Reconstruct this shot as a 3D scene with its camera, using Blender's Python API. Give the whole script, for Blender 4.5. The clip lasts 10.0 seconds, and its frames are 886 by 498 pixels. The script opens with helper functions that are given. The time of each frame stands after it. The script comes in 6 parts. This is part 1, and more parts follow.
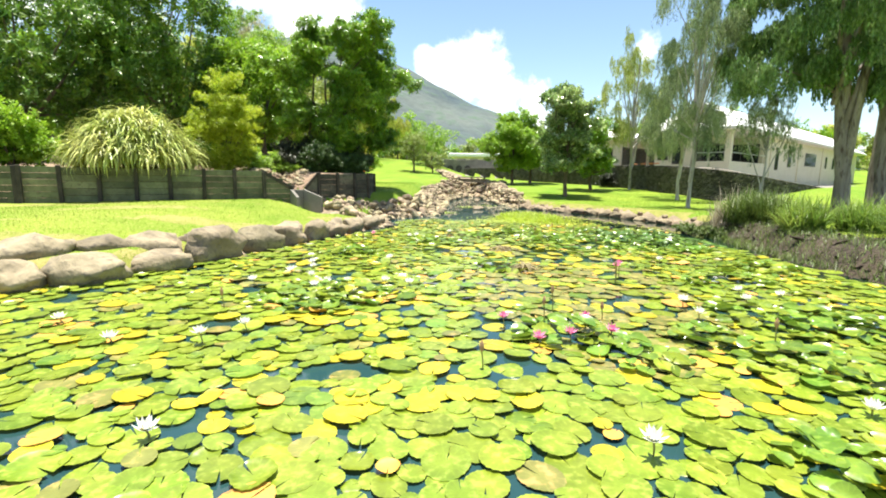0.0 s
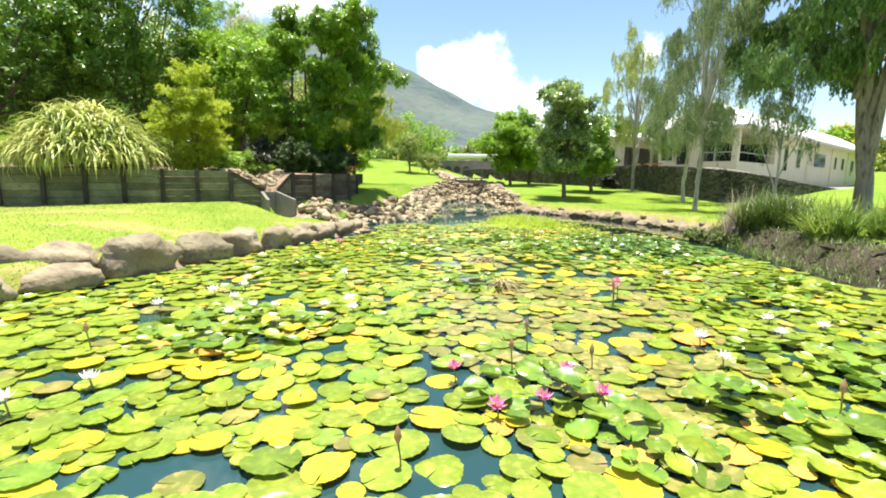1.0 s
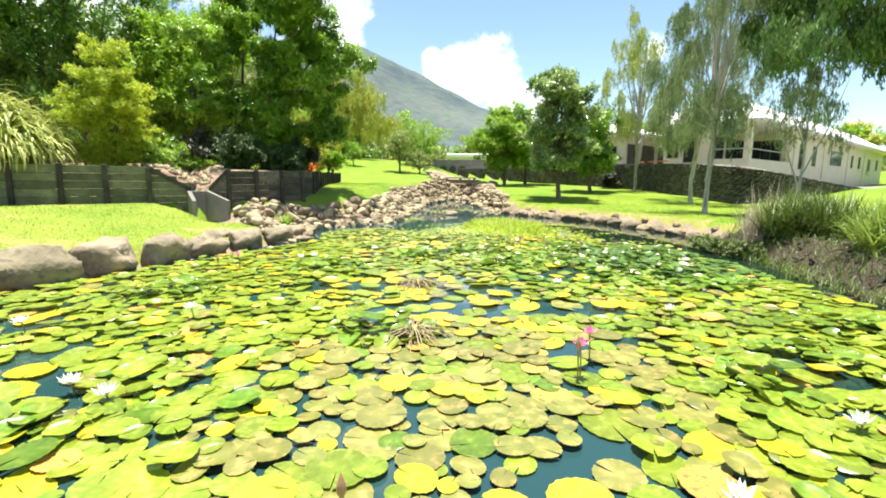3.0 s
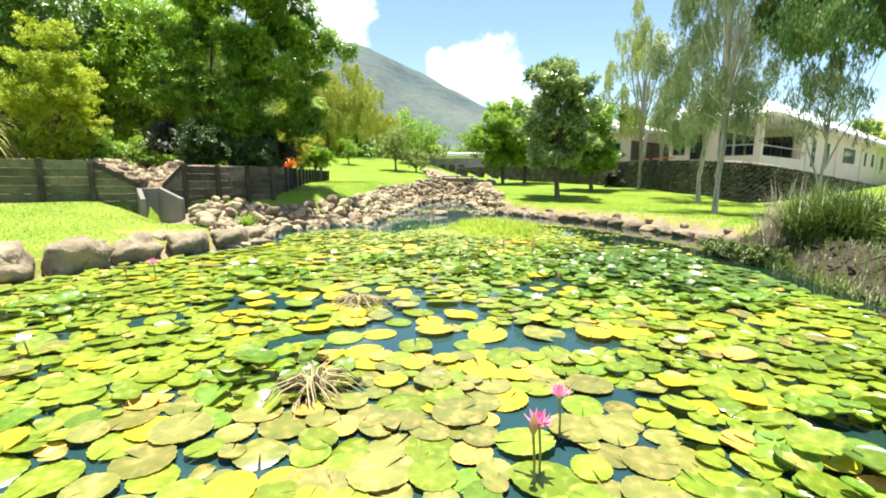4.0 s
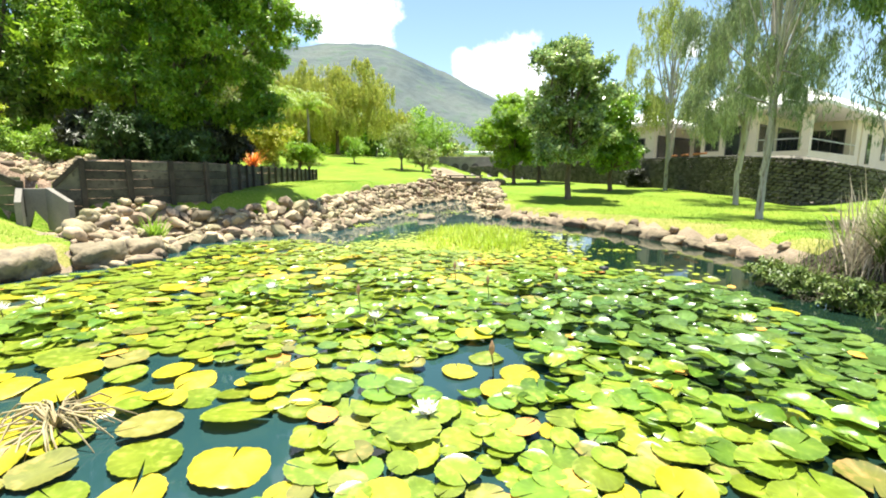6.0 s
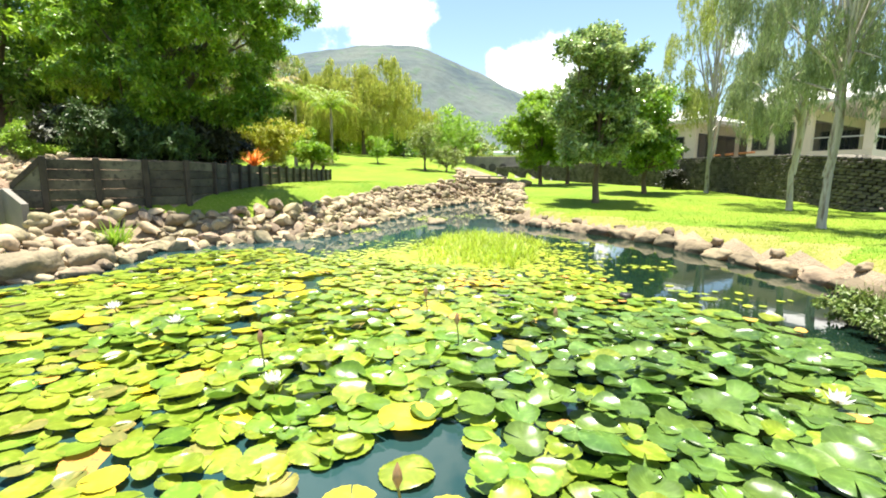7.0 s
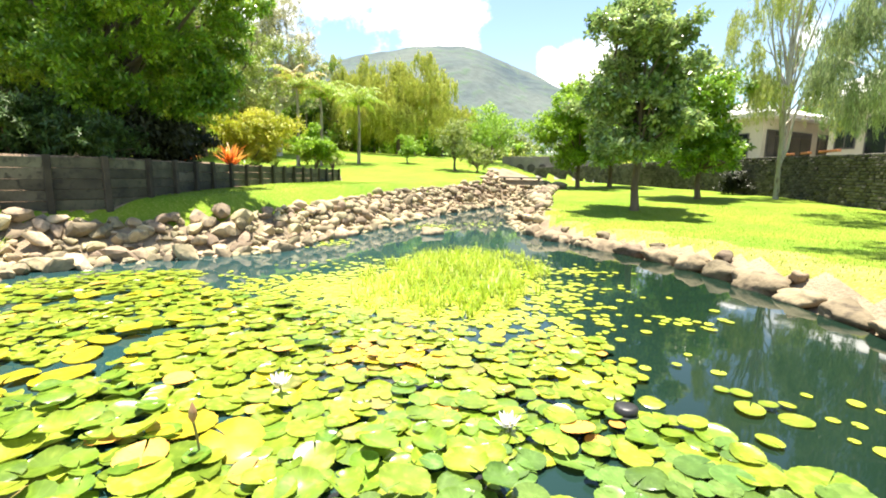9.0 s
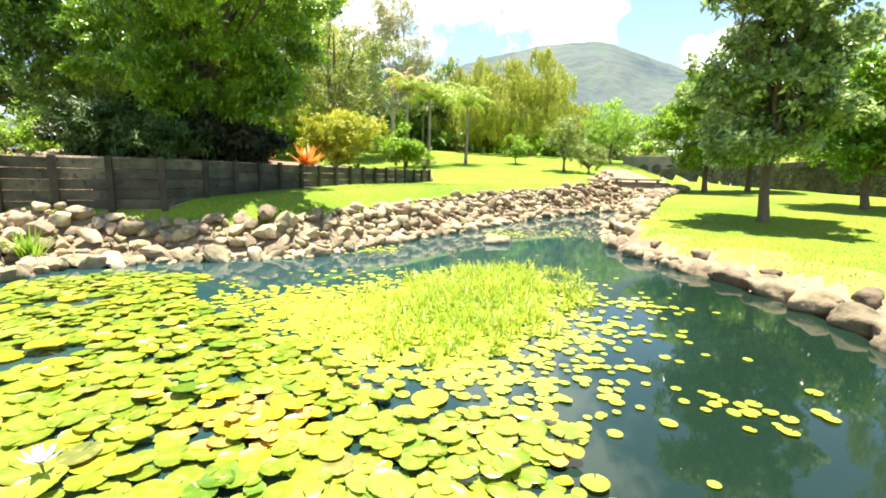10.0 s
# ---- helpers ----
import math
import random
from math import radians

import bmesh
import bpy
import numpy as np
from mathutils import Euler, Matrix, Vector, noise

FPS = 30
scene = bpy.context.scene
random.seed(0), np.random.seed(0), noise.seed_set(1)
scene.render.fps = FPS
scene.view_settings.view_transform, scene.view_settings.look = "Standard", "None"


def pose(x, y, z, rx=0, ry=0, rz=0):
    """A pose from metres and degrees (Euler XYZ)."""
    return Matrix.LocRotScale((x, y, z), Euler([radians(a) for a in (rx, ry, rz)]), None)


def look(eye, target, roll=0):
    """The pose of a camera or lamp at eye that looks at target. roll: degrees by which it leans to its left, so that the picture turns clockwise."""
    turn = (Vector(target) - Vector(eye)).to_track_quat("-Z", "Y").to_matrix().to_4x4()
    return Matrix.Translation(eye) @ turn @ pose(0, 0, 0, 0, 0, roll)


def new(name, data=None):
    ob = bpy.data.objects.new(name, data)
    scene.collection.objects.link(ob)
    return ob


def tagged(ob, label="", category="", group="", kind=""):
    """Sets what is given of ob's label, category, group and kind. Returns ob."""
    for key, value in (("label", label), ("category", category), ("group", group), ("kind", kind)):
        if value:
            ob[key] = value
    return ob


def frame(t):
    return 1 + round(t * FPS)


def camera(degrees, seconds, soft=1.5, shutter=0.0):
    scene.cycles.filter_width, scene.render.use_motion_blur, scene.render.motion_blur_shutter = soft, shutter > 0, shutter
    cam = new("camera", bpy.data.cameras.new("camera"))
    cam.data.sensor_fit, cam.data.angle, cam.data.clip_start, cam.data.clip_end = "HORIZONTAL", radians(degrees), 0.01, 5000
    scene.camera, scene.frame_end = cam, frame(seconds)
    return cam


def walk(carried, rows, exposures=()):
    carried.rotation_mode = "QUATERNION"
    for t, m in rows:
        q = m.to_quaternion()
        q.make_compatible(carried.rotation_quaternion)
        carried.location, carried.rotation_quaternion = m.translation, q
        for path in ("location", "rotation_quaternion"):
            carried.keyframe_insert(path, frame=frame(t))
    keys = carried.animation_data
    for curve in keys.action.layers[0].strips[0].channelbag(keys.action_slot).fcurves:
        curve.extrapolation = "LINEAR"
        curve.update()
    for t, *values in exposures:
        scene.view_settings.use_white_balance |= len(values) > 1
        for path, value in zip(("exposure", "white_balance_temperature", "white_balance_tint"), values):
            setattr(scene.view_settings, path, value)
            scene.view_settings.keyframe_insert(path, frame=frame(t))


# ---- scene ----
cam = camera(87.0, 10.0, soft=1.9)
ROWS = [
    (0, (-0.007, -0.161, 1.981), (-0.008, 1.815, 1.673), 0.74),
    (0.5, (0.322, 0.725, 1.975), (0.315, 2.702, 1.670), 0.74),
    (1, (0.702, 1.545, 1.950), (0.689, 3.522, 1.648), 0.70),
    (1.5, (1.084, 2.312, 1.908), (1.065, 4.290, 1.609), 0.67),
    (2, (1.434, 3.045, 1.869), (1.412, 5.022, 1.572), 0.58),
    (2.5, (1.772, 3.735, 1.862), (1.746, 5.713, 1.564), 0.60),
    (4, (2.815, 6.132, 1.696), (2.762, 8.109, 1.398), 0.53),
    (4.5, (3.217, 6.972, 1.653), (3.159, 8.949, 1.355), 0.46),
    (5, (3.629, 7.834, 1.631), (3.559, 9.811, 1.334), 0.40),
    (5.5, (3.981, 8.616, 1.633), (3.881, 10.591, 1.336), 0.37),
    (7, (4.907, 11.193, 1.666), (4.617, 13.149, 1.369), 0.66),
    (7.5, (5.270, 12.000, 1.643), (4.947, 13.951, 1.349), 0.63),
    (8, (5.525, 12.845, 1.660), (5.202, 14.797, 1.365), 0.67),
    (8.5, (5.727, 13.644, 1.715), (5.363, 15.588, 1.416), 0.83),
    (9, (5.971, 14.433, 1.719), (5.487, 16.350, 1.422), 1.05),
    (9.5, (6.500, 15.358, 1.731), (5.796, 17.206, 1.433), 1.19),
    (10, (7.080, 16.390, 1.780), (6.117, 18.116, 1.476), 1.33),
]
walk(cam, [(t, look(eye, target, roll)) for t, eye, target, roll in ROWS], exposures=[(0.0, 1.1, 6650, 8), (4.0, 1.18, 6650, 7), (6.0, 1.26, 6650, 7), (8.5, 1.46, 6950, 10), (10.0, 1.56, 6950, 9)])

# ---- world and sun ----
SUN_AZ, SUN_EL = radians(-8), radians(83)      # azimuth clockwise from +y
world = bpy.data.worlds.new("sky")
scene.world = world
world.use_nodes = True
nt = world.node_tree
nt.nodes.clear()
w_out = nt.nodes.new("ShaderNodeOutputWorld")
w_bg = nt.nodes.new("ShaderNodeBackground")
w_sky = nt.nodes.new("ShaderNodeTexSky")
w_sky.sky_type, w_sky.sun_disc = "NISHITA", False
w_sky.sun_elevation, w_sky.sun_rotation = SUN_EL, SUN_AZ
w_sky.air_density, w_sky.dust_density, w_sky.ozone_density = 1.0, 0.15, 1.6
w_bg.inputs["Strength"].default_value = 0.104
w_co = nt.nodes.new("ShaderNodeTexCoord")


def w_math(op, a, b=None):
    n = nt.nodes.new("ShaderNodeMath")
    n.operation = op
    for i, v in enumerate((a, b)):
        if v is None:
            continue
        if isinstance(v, (int, float)):
            n.inputs[i].default_value = v
        else:
            nt.links.new(v, n.inputs[i])
    return n.outputs[0]


def direction(az, el):
    return (math.sin(radians(az)) * math.cos(radians(el)), math.cos(radians(az)) * math.cos(radians(el)), math.sin(radians(el)))


# cumulus banks: centre azimuth, elevation and angular size in degrees
CLOUDS = [(0.8, 12.6, 3.6), (3.8, 12.2, 3.4), (-2.0, 12.4, 2.4), (6.6, 8.8, 3.0), (9.8, 7.6, 3.4), (-15.5, 19.5, 4.2), (-18, 17.0, 4.8), (-13.5, 15.5, 2.4),
          (-23, 24, 5.0), (-27, 22, 5.0), (22, 13.4, 1.7), (-40, 20, 8.0), (-14, 31, 9.0), (-25, 37, 9.0), (120, 25, 12), (190, 20, 12), (250, 24, 12)]
w_noise = nt.nodes.new("ShaderNodeTexNoise")
w_noise.inputs["Scale"].default_value, w_noise.inputs["Detail"].default_value, w_noise.inputs["Roughness"].default_value = 14, 7, 0.6
nt.links.new(w_co.outputs["Generated"], w_noise.inputs["Vector"])
total = None
for az, el, size in CLOUDS:
    dist = nt.nodes.new("ShaderNodeVectorMath")
    dist.operation = "DISTANCE"
    nt.links.new(w_co.outputs["Generated"], dist.inputs[0])
    dist.inputs[1].default_value = direction(az + 0.33, el + 0.15)
    fall = w_math("SUBTRACT", 1.0, w_math("DIVIDE", dist.outputs["Value"], radians(size) * 1.25))
    total = fall if total is None else w_math("MAXIMUM", total, fall)
body = w_math("ADD", total, w_math("MULTIPLY", w_math("SUBTRACT", w_noise.outputs["Fac"], 0.5), 2.2))
w_ramp = nt.nodes.new("ShaderNodeMapRange")
w_ramp.interpolation_type = "SMOOTHSTEP"
nt.links.new(body, w_ramp.inputs["Value"])
w_ramp.inputs["From Min"].default_value, w_ramp.inputs["From Max"].default_value = 0.12, 0.75
w_mix = nt.nodes.new("ShaderNodeMix")
w_mix.data_type = "RGBA"
nt.links.new(w_ramp.outputs["Result"], w_mix.inputs["Factor"])
nt.links.new(w_sky.outputs[0], w_mix.inputs["A"])
w_mix.inputs["B"].default_value = (9.5, 9.6, 9.8, 1)
nt.links.new(w_mix.outputs["Result"], w_bg.inputs["Color"])
nt.links.new(w_bg.outputs[0], w_out.inputs[0])

sun = new("sun", bpy.data.lights.new("sun", "SUN"))
sun.data.energy, sun.data.angle, sun.data.color = 5.9, radians(0.53), (1.0, 0.955, 0.88)
sun.matrix_world = look((0, 0, 40), (-40 * math.sin(SUN_AZ) / math.tan(SUN_EL), -40 * math.cos(SUN_AZ) / math.tan(SUN_EL), 0))

# ---- materials ----


def material(name, c1, c2, scale=4.0, rough=0.8, bump=0.3, fine=40.0, c3=None, translucent=0.0, metal=0.0, island=0.0, by_object=0.0, spec=0.5, stretch=None, transl_col=None, bump_dist=0.02):
    """Two colours mixed by noise at two scales, with relief; island / by_object: how far single pieces differ in brightness and hue."""
    m = bpy.data.materials.new(name)
    m.use_nodes = True
    t = m.node_tree
    bsdf = t.nodes["Principled BSDF"]
    co = t.nodes.new("ShaderNodeTexCoord")
    vec = co.outputs["Object"]
    geo = t.nodes.new("ShaderNodeNewGeometry")
    vec = geo.outputs["Position"]
    if stretch:
        mp = t.nodes.new("ShaderNodeMapping")
        mp.inputs["Scale"].default_value = stretch
        t.links.new(co.outputs["Object"], mp.inputs["Vector"])
        vec = mp.outputs["Vector"]
    n1, n2 = t.nodes.new("ShaderNodeTexNoise"), t.nodes.new("ShaderNodeTexNoise")
    for n, s, d in ((n1, scale, 5), (n2, fine, 4)):
        t.links.new(vec, n.inputs["Vector"])
        n.inputs["Scale"].default_value, n.inputs["Detail"].default_value = s, d
    r1 = t.nodes.new("ShaderNodeMapRange")
    r1.inputs["From Min"].default_value, r1.inputs["From Max"].default_value = 0.3, 0.7
    t.links.new(n1.outputs["Fac"], r1.inputs["Value"])
    mix = t.nodes.new("ShaderNodeMix")
    mix.data_type = "RGBA"
    t.links.new(r1.outputs["Result"], mix.inputs["Factor"])
    mix.inputs["A"].default_value, mix.inputs["B"].default_value = (*c1, 1), (*c2, 1)
    col = mix.outputs["Result"]
    mix2 = t.nodes.new("ShaderNodeMix")
    mix2.data_type = "RGBA"
    if c3:
        r2 = t.nodes.new("ShaderNodeMapRange")
        r2.inputs["From Min"].default_value, r2.inputs["From Max"].default_value = 0.52, 0.68
        t.links.new(n2.outputs["Fac"], r2.inputs["Value"])
        t.links.new(r2.outputs["Result"], mix2.inputs["Factor"])
        t.links.new(col, mix2.inputs["A"])
        mix2.inputs["B"].default_value = (*c3, 1)
        col = mix2.outputs["Result"]
    hsv = t.nodes.new("ShaderNodeHueSaturation")
    t.links.new(col, hsv.inputs["Color"])
    val = t.nodes.new("ShaderNodeMapRange")
    t.links.new(n2.outputs["Fac"], val.inputs["Value"])
    val.inputs["From Min"].default_value, val.inputs["From Max"].default_value = 0.25, 0.75
    val.inputs["To Min"].default_value, val.inputs["To Max"].default_value = 0.82, 1.18
    value = val.outputs["Result"]
    amount = island or by_object
    if amount:
        if island:
            rnd = geo.outputs["Random Per Island"]
        else:
            rnd = t.nodes.new("ShaderNodeObjectInfo").outputs["Random"]
        v2 = t.nodes.new("ShaderNodeMapRange")
        t.links.new(rnd, v2.inputs["Value"])
        v2.inputs["To Min"].default_value, v2.inputs["To Max"].default_value = 1 - amount, 1 + amount
        mul = t.nodes.new("ShaderNodeMath")
        mul.operation = "MULTIPLY"
        t.links.new(value, mul.inputs[0])
        t.links.new(v2.outputs["Result"], mul.inputs[1])
        value = mul.outputs[0]
        hue = t.nodes.new("ShaderNodeMath")
        hue.operation = "MULTIPLY_ADD"
        frac = t.nodes.new("ShaderNodeMath")
        frac.operation = "FRACT"
        m7 = t.nodes.new("ShaderNodeMath")
        m7.operation = "MULTIPLY"
        t.links.new(rnd, m7.inputs[0])
        m7.inputs[1].default_value = 17.3
        t.links.new(m7.outputs[0], frac.inputs[0])
        t.links.new(frac.outputs[0], hue.inputs[0])
        hue.inputs[1].default_value, hue.inputs[2].default_value = 0.09 * amount, 0.5 - 0.045 * amount
        t.links.new(hue.outputs[0], hsv.inputs["Hue"])
    t.links.new(value, hsv.inputs["Value"])
    t.links.new(hsv.outputs["Color"], bsdf.inputs["Base Color"])
    bsdf.inputs["Roughness"].default_value = rough
    bsdf.inputs["Metallic"].default_value = metal
    bsdf.inputs["Specular IOR Level"].default_value = spec
    if bump:
        b = t.nodes.new("ShaderNodeBump")
        b.inputs["Strength"].default_value, b.inputs["Distance"].default_value = bump, bump_dist
        t.links.new(n2.outputs["Fac"], b.inputs["Height"])
        t.links.new(b.outputs["Normal"], bsdf.inputs["Normal"])
    if translucent:
        tr = t.nodes.new("ShaderNodeBsdfTranslucent")
        if transl_col:
            tr.inputs["Color"].default_value = (*transl_col, 1)
        else:
            t.links.new(hsv.outputs["Color"], tr.inputs["Color"])
        ms = t.nodes.new("ShaderNodeMixShader")
        ms.inputs["Fac"].default_value = translucent
        t.links.new(bsdf.outputs[0], ms.inputs[1])
        t.links.new(tr.outputs[0], ms.inputs[2])
        t.links.new(ms.outputs[0], t.nodes["Material Output"].inputs["Surface"])
    return m


M_LAWN = material("lawn_grass", (0.09, 0.20, 0.011), (0.195, 0.27, 0.024), 0.45, 0.9, 0.7, 22, c3=(0.25, 0.27, 0.055), spec=0.15, bump_dist=0.05)
M_DRYLAWN = material("dry_bank_grass", (0.17, 0.21, 0.028), (0.29, 0.265, 0.085), 1.8, 0.9, 0.7, 20, c3=(0.29, 0.235, 0.10), spec=0.15, bump_dist=0.05)
M_BLADE = material("grass_blade", (0.105, 0.22, 0.012), (0.22, 0.30, 0.032), 0.5, 0.7, 0, 8, translucent=0.35, island=0.35, spec=0.2)
M_LAWN_DRY = material("drier_lawn_grass", (0.118, 0.205, 0.013), (0.215, 0.272, 0.035), 0.6, 0.9, 0.7, 22, c3=(0.31, 0.28, 0.09), spec=0.15, bump_dist=0.05)
M_BLADE_DRY = material("drier_grass_blade", (0.125, 0.222, 0.013), (0.23, 0.298, 0.04), 0.6, 0.7, 0, 8, translucent=0.35, island=0.35, spec=0.2)
M_MUD = material("mud", (0.028, 0.019, 0.011), (0.062, 0.043, 0.024), 1.2, 0.9, 0.8, 14, c3=(0.05, 0.036, 0.02), bump_dist=0.06)
M_SAND = material("sandy_gravel", (0.19, 0.146, 0.092), (0.34, 0.265, 0.172), 1.4, 0.95, 0.8, 18, c3=(0.19, 0.15, 0.105), bump_dist=0.05)
M_MULCH = material("garden_mulch", (0.16, 0.10, 0.06), (0.30, 0.21, 0.14), 1.0, 0.95, 0.8, 25, c3=(0.40, 0.30, 0.20), bump_dist=0.04)
M_BED = material("pond_bed", (0.05, 0.07, 0.05), (0.09, 0.10, 0.06), 0.8, 0.9, 0.4, 9)
M_BOULDER_T = material("tan_boulder_stone", (0.14, 0.108, 0.064), (0.27, 0.21, 0.13), 1.6, 0.9, 1.0, 5, c3=(0.085, 0.064, 0.04), by_object=0.3, bump_dist=0.06)
M_BOULDER = material("boulder_stone", (0.175, 0.141, 0.087), (0.325, 0.264, 0.165), 2.4, 0.9, 1.0, 6, c3=(0.125, 0.103, 0.07), by_object=0.2, bump_dist=0.06)
M_ROCK = material("riprap_stone", (0.235, 0.187, 0.112), (0.41, 0.328, 0.20), 3.5, 0.92, 0.8, 9, c3=(0.15, 0.125, 0.09), by_object=0.5, bump_dist=0.03)
M_ROCK_S = material("riprap_stone_rest", (0.235, 0.187, 0.112), (0.41, 0.328, 0.20), 3.5, 0.92, 0.8, 9, c3=(0.15, 0.125, 0.09), island=0.5, bump_dist=0.03)
M_BOARD = material("treated_pine_board", (0.085, 0.095, 0.045), (0.18, 0.19, 0.095), 2.5, 0.85, 0.5, 9, c3=(0.085, 0.085, 0.045), by_object=0.35, bump_dist=0.01)
# weathered boards, darkened further by the overhanging tree's shade put into the colour
M_BOARD_SHADE = material("shade_dark_weathered_board", (0.04, 0.037, 0.026), (0.115, 0.106, 0.073), 2.5, 0.85, 0.5, 9, c3=(0.03, 0.027, 0.02), by_object=0.45, bump_dist=0.01)
M_POST = material("weathered_post", (0.028, 0.024, 0.017), (0.065, 0.055, 0.04), 3, 0.9, 0.5, 30, by_object=0.2, bump_dist=0.01)
M_CONC = material("grey_concrete", (0.19, 0.175, 0.145), (0.27, 0.25, 0.21), 1.5, 0.9, 0.4, 30, c3=(0.14, 0.13, 0.11))
M_BLOCK = material("dark_stone_block", (0.06, 0.055, 0.046), (0.155, 0.142, 0.118), 2, 0.95, 0.6, 25, by_object=0.35, bump_dist=0.02)
M_BLOCK_S = material("dark_stone_block_rest", (0.06, 0.055, 0.046), (0.155, 0.142, 0.118), 2, 0.95, 0.6, 25, island=0.35, bump_dist=0.02)
M_JOINT = material("wall_core", (0.05, 0.045, 0.04), (0.09, 0.08, 0.07), 3, 0.95, 0.5, 25)
M_RENDER = material("cream_render", (0.62, 0.565, 0.42), (0.69, 0.635, 0.49), 0.6, 0.85, 0.1, 40)
M_ROOF = material("white_roof_sheet", (0.78, 0.75, 0.73), (0.86, 0.84, 0.82), 0.8, 0.5, 0.05, 20)
M_FASCIA = material("white_fascia", (0.74, 0.70, 0.64), (0.82, 0.78, 0.72), 1, 0.6, 0.05, 20)
M_GABLE = material("brown_gable", (0.34, 0.20, 0.10), (0.42, 0.26, 0.14), 1, 0.7, 0.2, 20)
M_GLASS = material("dark_window_glass", (0.015, 0.018, 0.02), (0.03, 0.035, 0.04), 1, 0.06, 0, 20, spec=0.8)
M_FRAME = material("window_frame", (0.10, 0.09, 0.08), (0.14, 0.13, 0.12), 2, 0.5, 0, 20)
M_STEEL = material("pale_steel_rail", (0.55, 0.55, 0.53), (0.65, 0.65, 0.62), 2, 0.4, 0, 20, metal=0.6)
M_TERRA = material("terracotta_edging", (0.60, 0.20, 0.09), (0.68, 0.26, 0.12), 2, 0.8, 0.2, 20)
M_BARK = material("brown_bark", (0.10, 0.075, 0.055), (0.18, 0.14, 0.10), 3, 0.95, 0.9, 18, stretch=(1, 1, 0.25), bump_dist=0.04)
M_PAPER = material("paperbark", (0.36, 0.33, 0.28), (0.58, 0.54, 0.47), 2, 0.9, 0.9, 11, c3=(0.17, 0.135, 0.105), stretch=(1, 1, 0.2), bump_dist=0.03)
M_GREYBARK = material("grey_peeling_bark", (0.14, 0.115, 0.085), (0.40, 0.345, 0.285), 2.6, 0.9, 1.0, 9, c3=(0.075, 0.05, 0.036), stretch=(1, 1, 0.2), bump_dist=0.03)


def leafmat(name, c1, c2, scale=0.7, tr=0.3, rough=0.45, isl=0.35, spec=0.4):
    return material(name, c1, c2, scale, rough, 0, 3, translucent=tr, island=isl, spec=spec)


# the next two spread their tones wide: lit and shaded clumps put into the colour
M_L_MANGO = leafmat("dark_glossy_leaf", (0.09, 0.20, 0.016), (0.32, 0.50, 0.045), tr=0.4, isl=0.45, rough=0.3, spec=0.7)
M_L_DARK = leafmat("deep_green_leaf", (0.05, 0.12, 0.014), (0.21, 0.36, 0.04), tr=0.25, isl=0.4, rough=0.4, spec=0.5)
M_L_MID = leafmat("mid_green_leaf", (0.18, 0.33, 0.02), (0.32, 0.48, 0.04), tr=0.45, isl=0.25)
M_L_LIME = leafmat("lime_leaf", (0.19, 0.34, 0.03), (0.30, 0.45, 0.055), tr=0.4, isl=0.25)
M_L_YELLOW = leafmat("yellow_green_leaf", (0.33, 0.43, 0.03), (0.52, 0.58, 0.05), tr=0.5, isl=0.25)
M_L_GREY = leafmat("grey_green_leaf", (0.18, 0.25, 0.11), (0.38, 0.45, 0.22), tr=0.4)
M_L_YGREY = leafmat("yellow_grey_leaf", (0.34, 0.41, 0.09), (0.52, 0.56, 0.16), tr=0.45)
M_REED_B = leafmat("bright_reed", (0.11, 0.20, 0.025), (0.27, 0.35, 0.065), tr=0.35)
M_L_DEEP = leafmat("deep_soft_leaf", (0.028, 0.06, 0.014), (0.085, 0.15, 0.03), tr=0.25)
M_L_BRONZE = leafmat("bronze_yellow_leaf", (0.36, 0.41, 0.035), (0.58, 0.54, 0.06), tr=0.35)
M_L_TAN = leafmat("tan_green_leaf", (0.30, 0.31, 0.16), (0.50, 0.47, 0.28), tr=0.35)
M_L_OLIVE = leafmat("olive_leaf", (0.20, 0.26, 0.05), (0.30, 0.36, 0.09), tr=0.3)
M_L_GUM = leafmat("gum_leaf", (0.10, 0.19, 0.05), (0.24, 0.36, 0.11), tr=0.4)
# shade under the large tree is put into this near-black leaf colour
M_L_SHADE = leafmat("shade_blackened_leaf", (0.02, 0.028, 0.012), (0.045, 0.05, 0.02), tr=0.05)
M_L_PALE = leafmat("pale_green_leaf", (0.42, 0.48, 0.08), (0.60, 0.60, 0.14), tr=0.48, isl=0.25)
# pale silver tones put sun glints into the colour of these glossy leaves
M_L_GLINT = leafmat("glossy_leaf_with_glints", (0.115, 0.215, 0.05), (0.46, 0.56, 0.21), tr=0.3, rough=0.18, spec=0.9, isl=0.5)
M_STRAP = leafmat("strap_leaf", (0.32, 0.41, 0.07), (0.62, 0.62, 0.22), tr=0.3)
M_REED = leafmat("dark_reed", (0.075, 0.12, 0.02), (0.16, 0.22, 0.045), tr=0.2)
M_DRY = leafmat("dry_stalk", (0.38, 0.32, 0.22), (0.52, 0.45, 0.33), tr=0.2)
M_MARSH = leafmat("marsh_grass", (0.30, 0.40, 0.03), (0.42, 0.50, 0.06), tr=0.4)
M_ORANGE = leafmat("orange_bromeliad_leaf", (0.70, 0.11, 0.03), (0.85, 0.36, 0.06), tr=0.3)
M_AMBER = leafmat("amber_bromeliad_leaf", (0.72, 0.27, 0.04), (0.82, 0.46, 0.10), tr=0.3)
M_PALM = leafmat("palm_frond", (0.20, 0.32, 0.03), (0.36, 0.46, 0.06), tr=0.4)
M_PALM_DRY = leafmat("yellowing_palm_frond", (0.40, 0.30, 0.08), (0.48, 0.38, 0.12), tr=0.3)
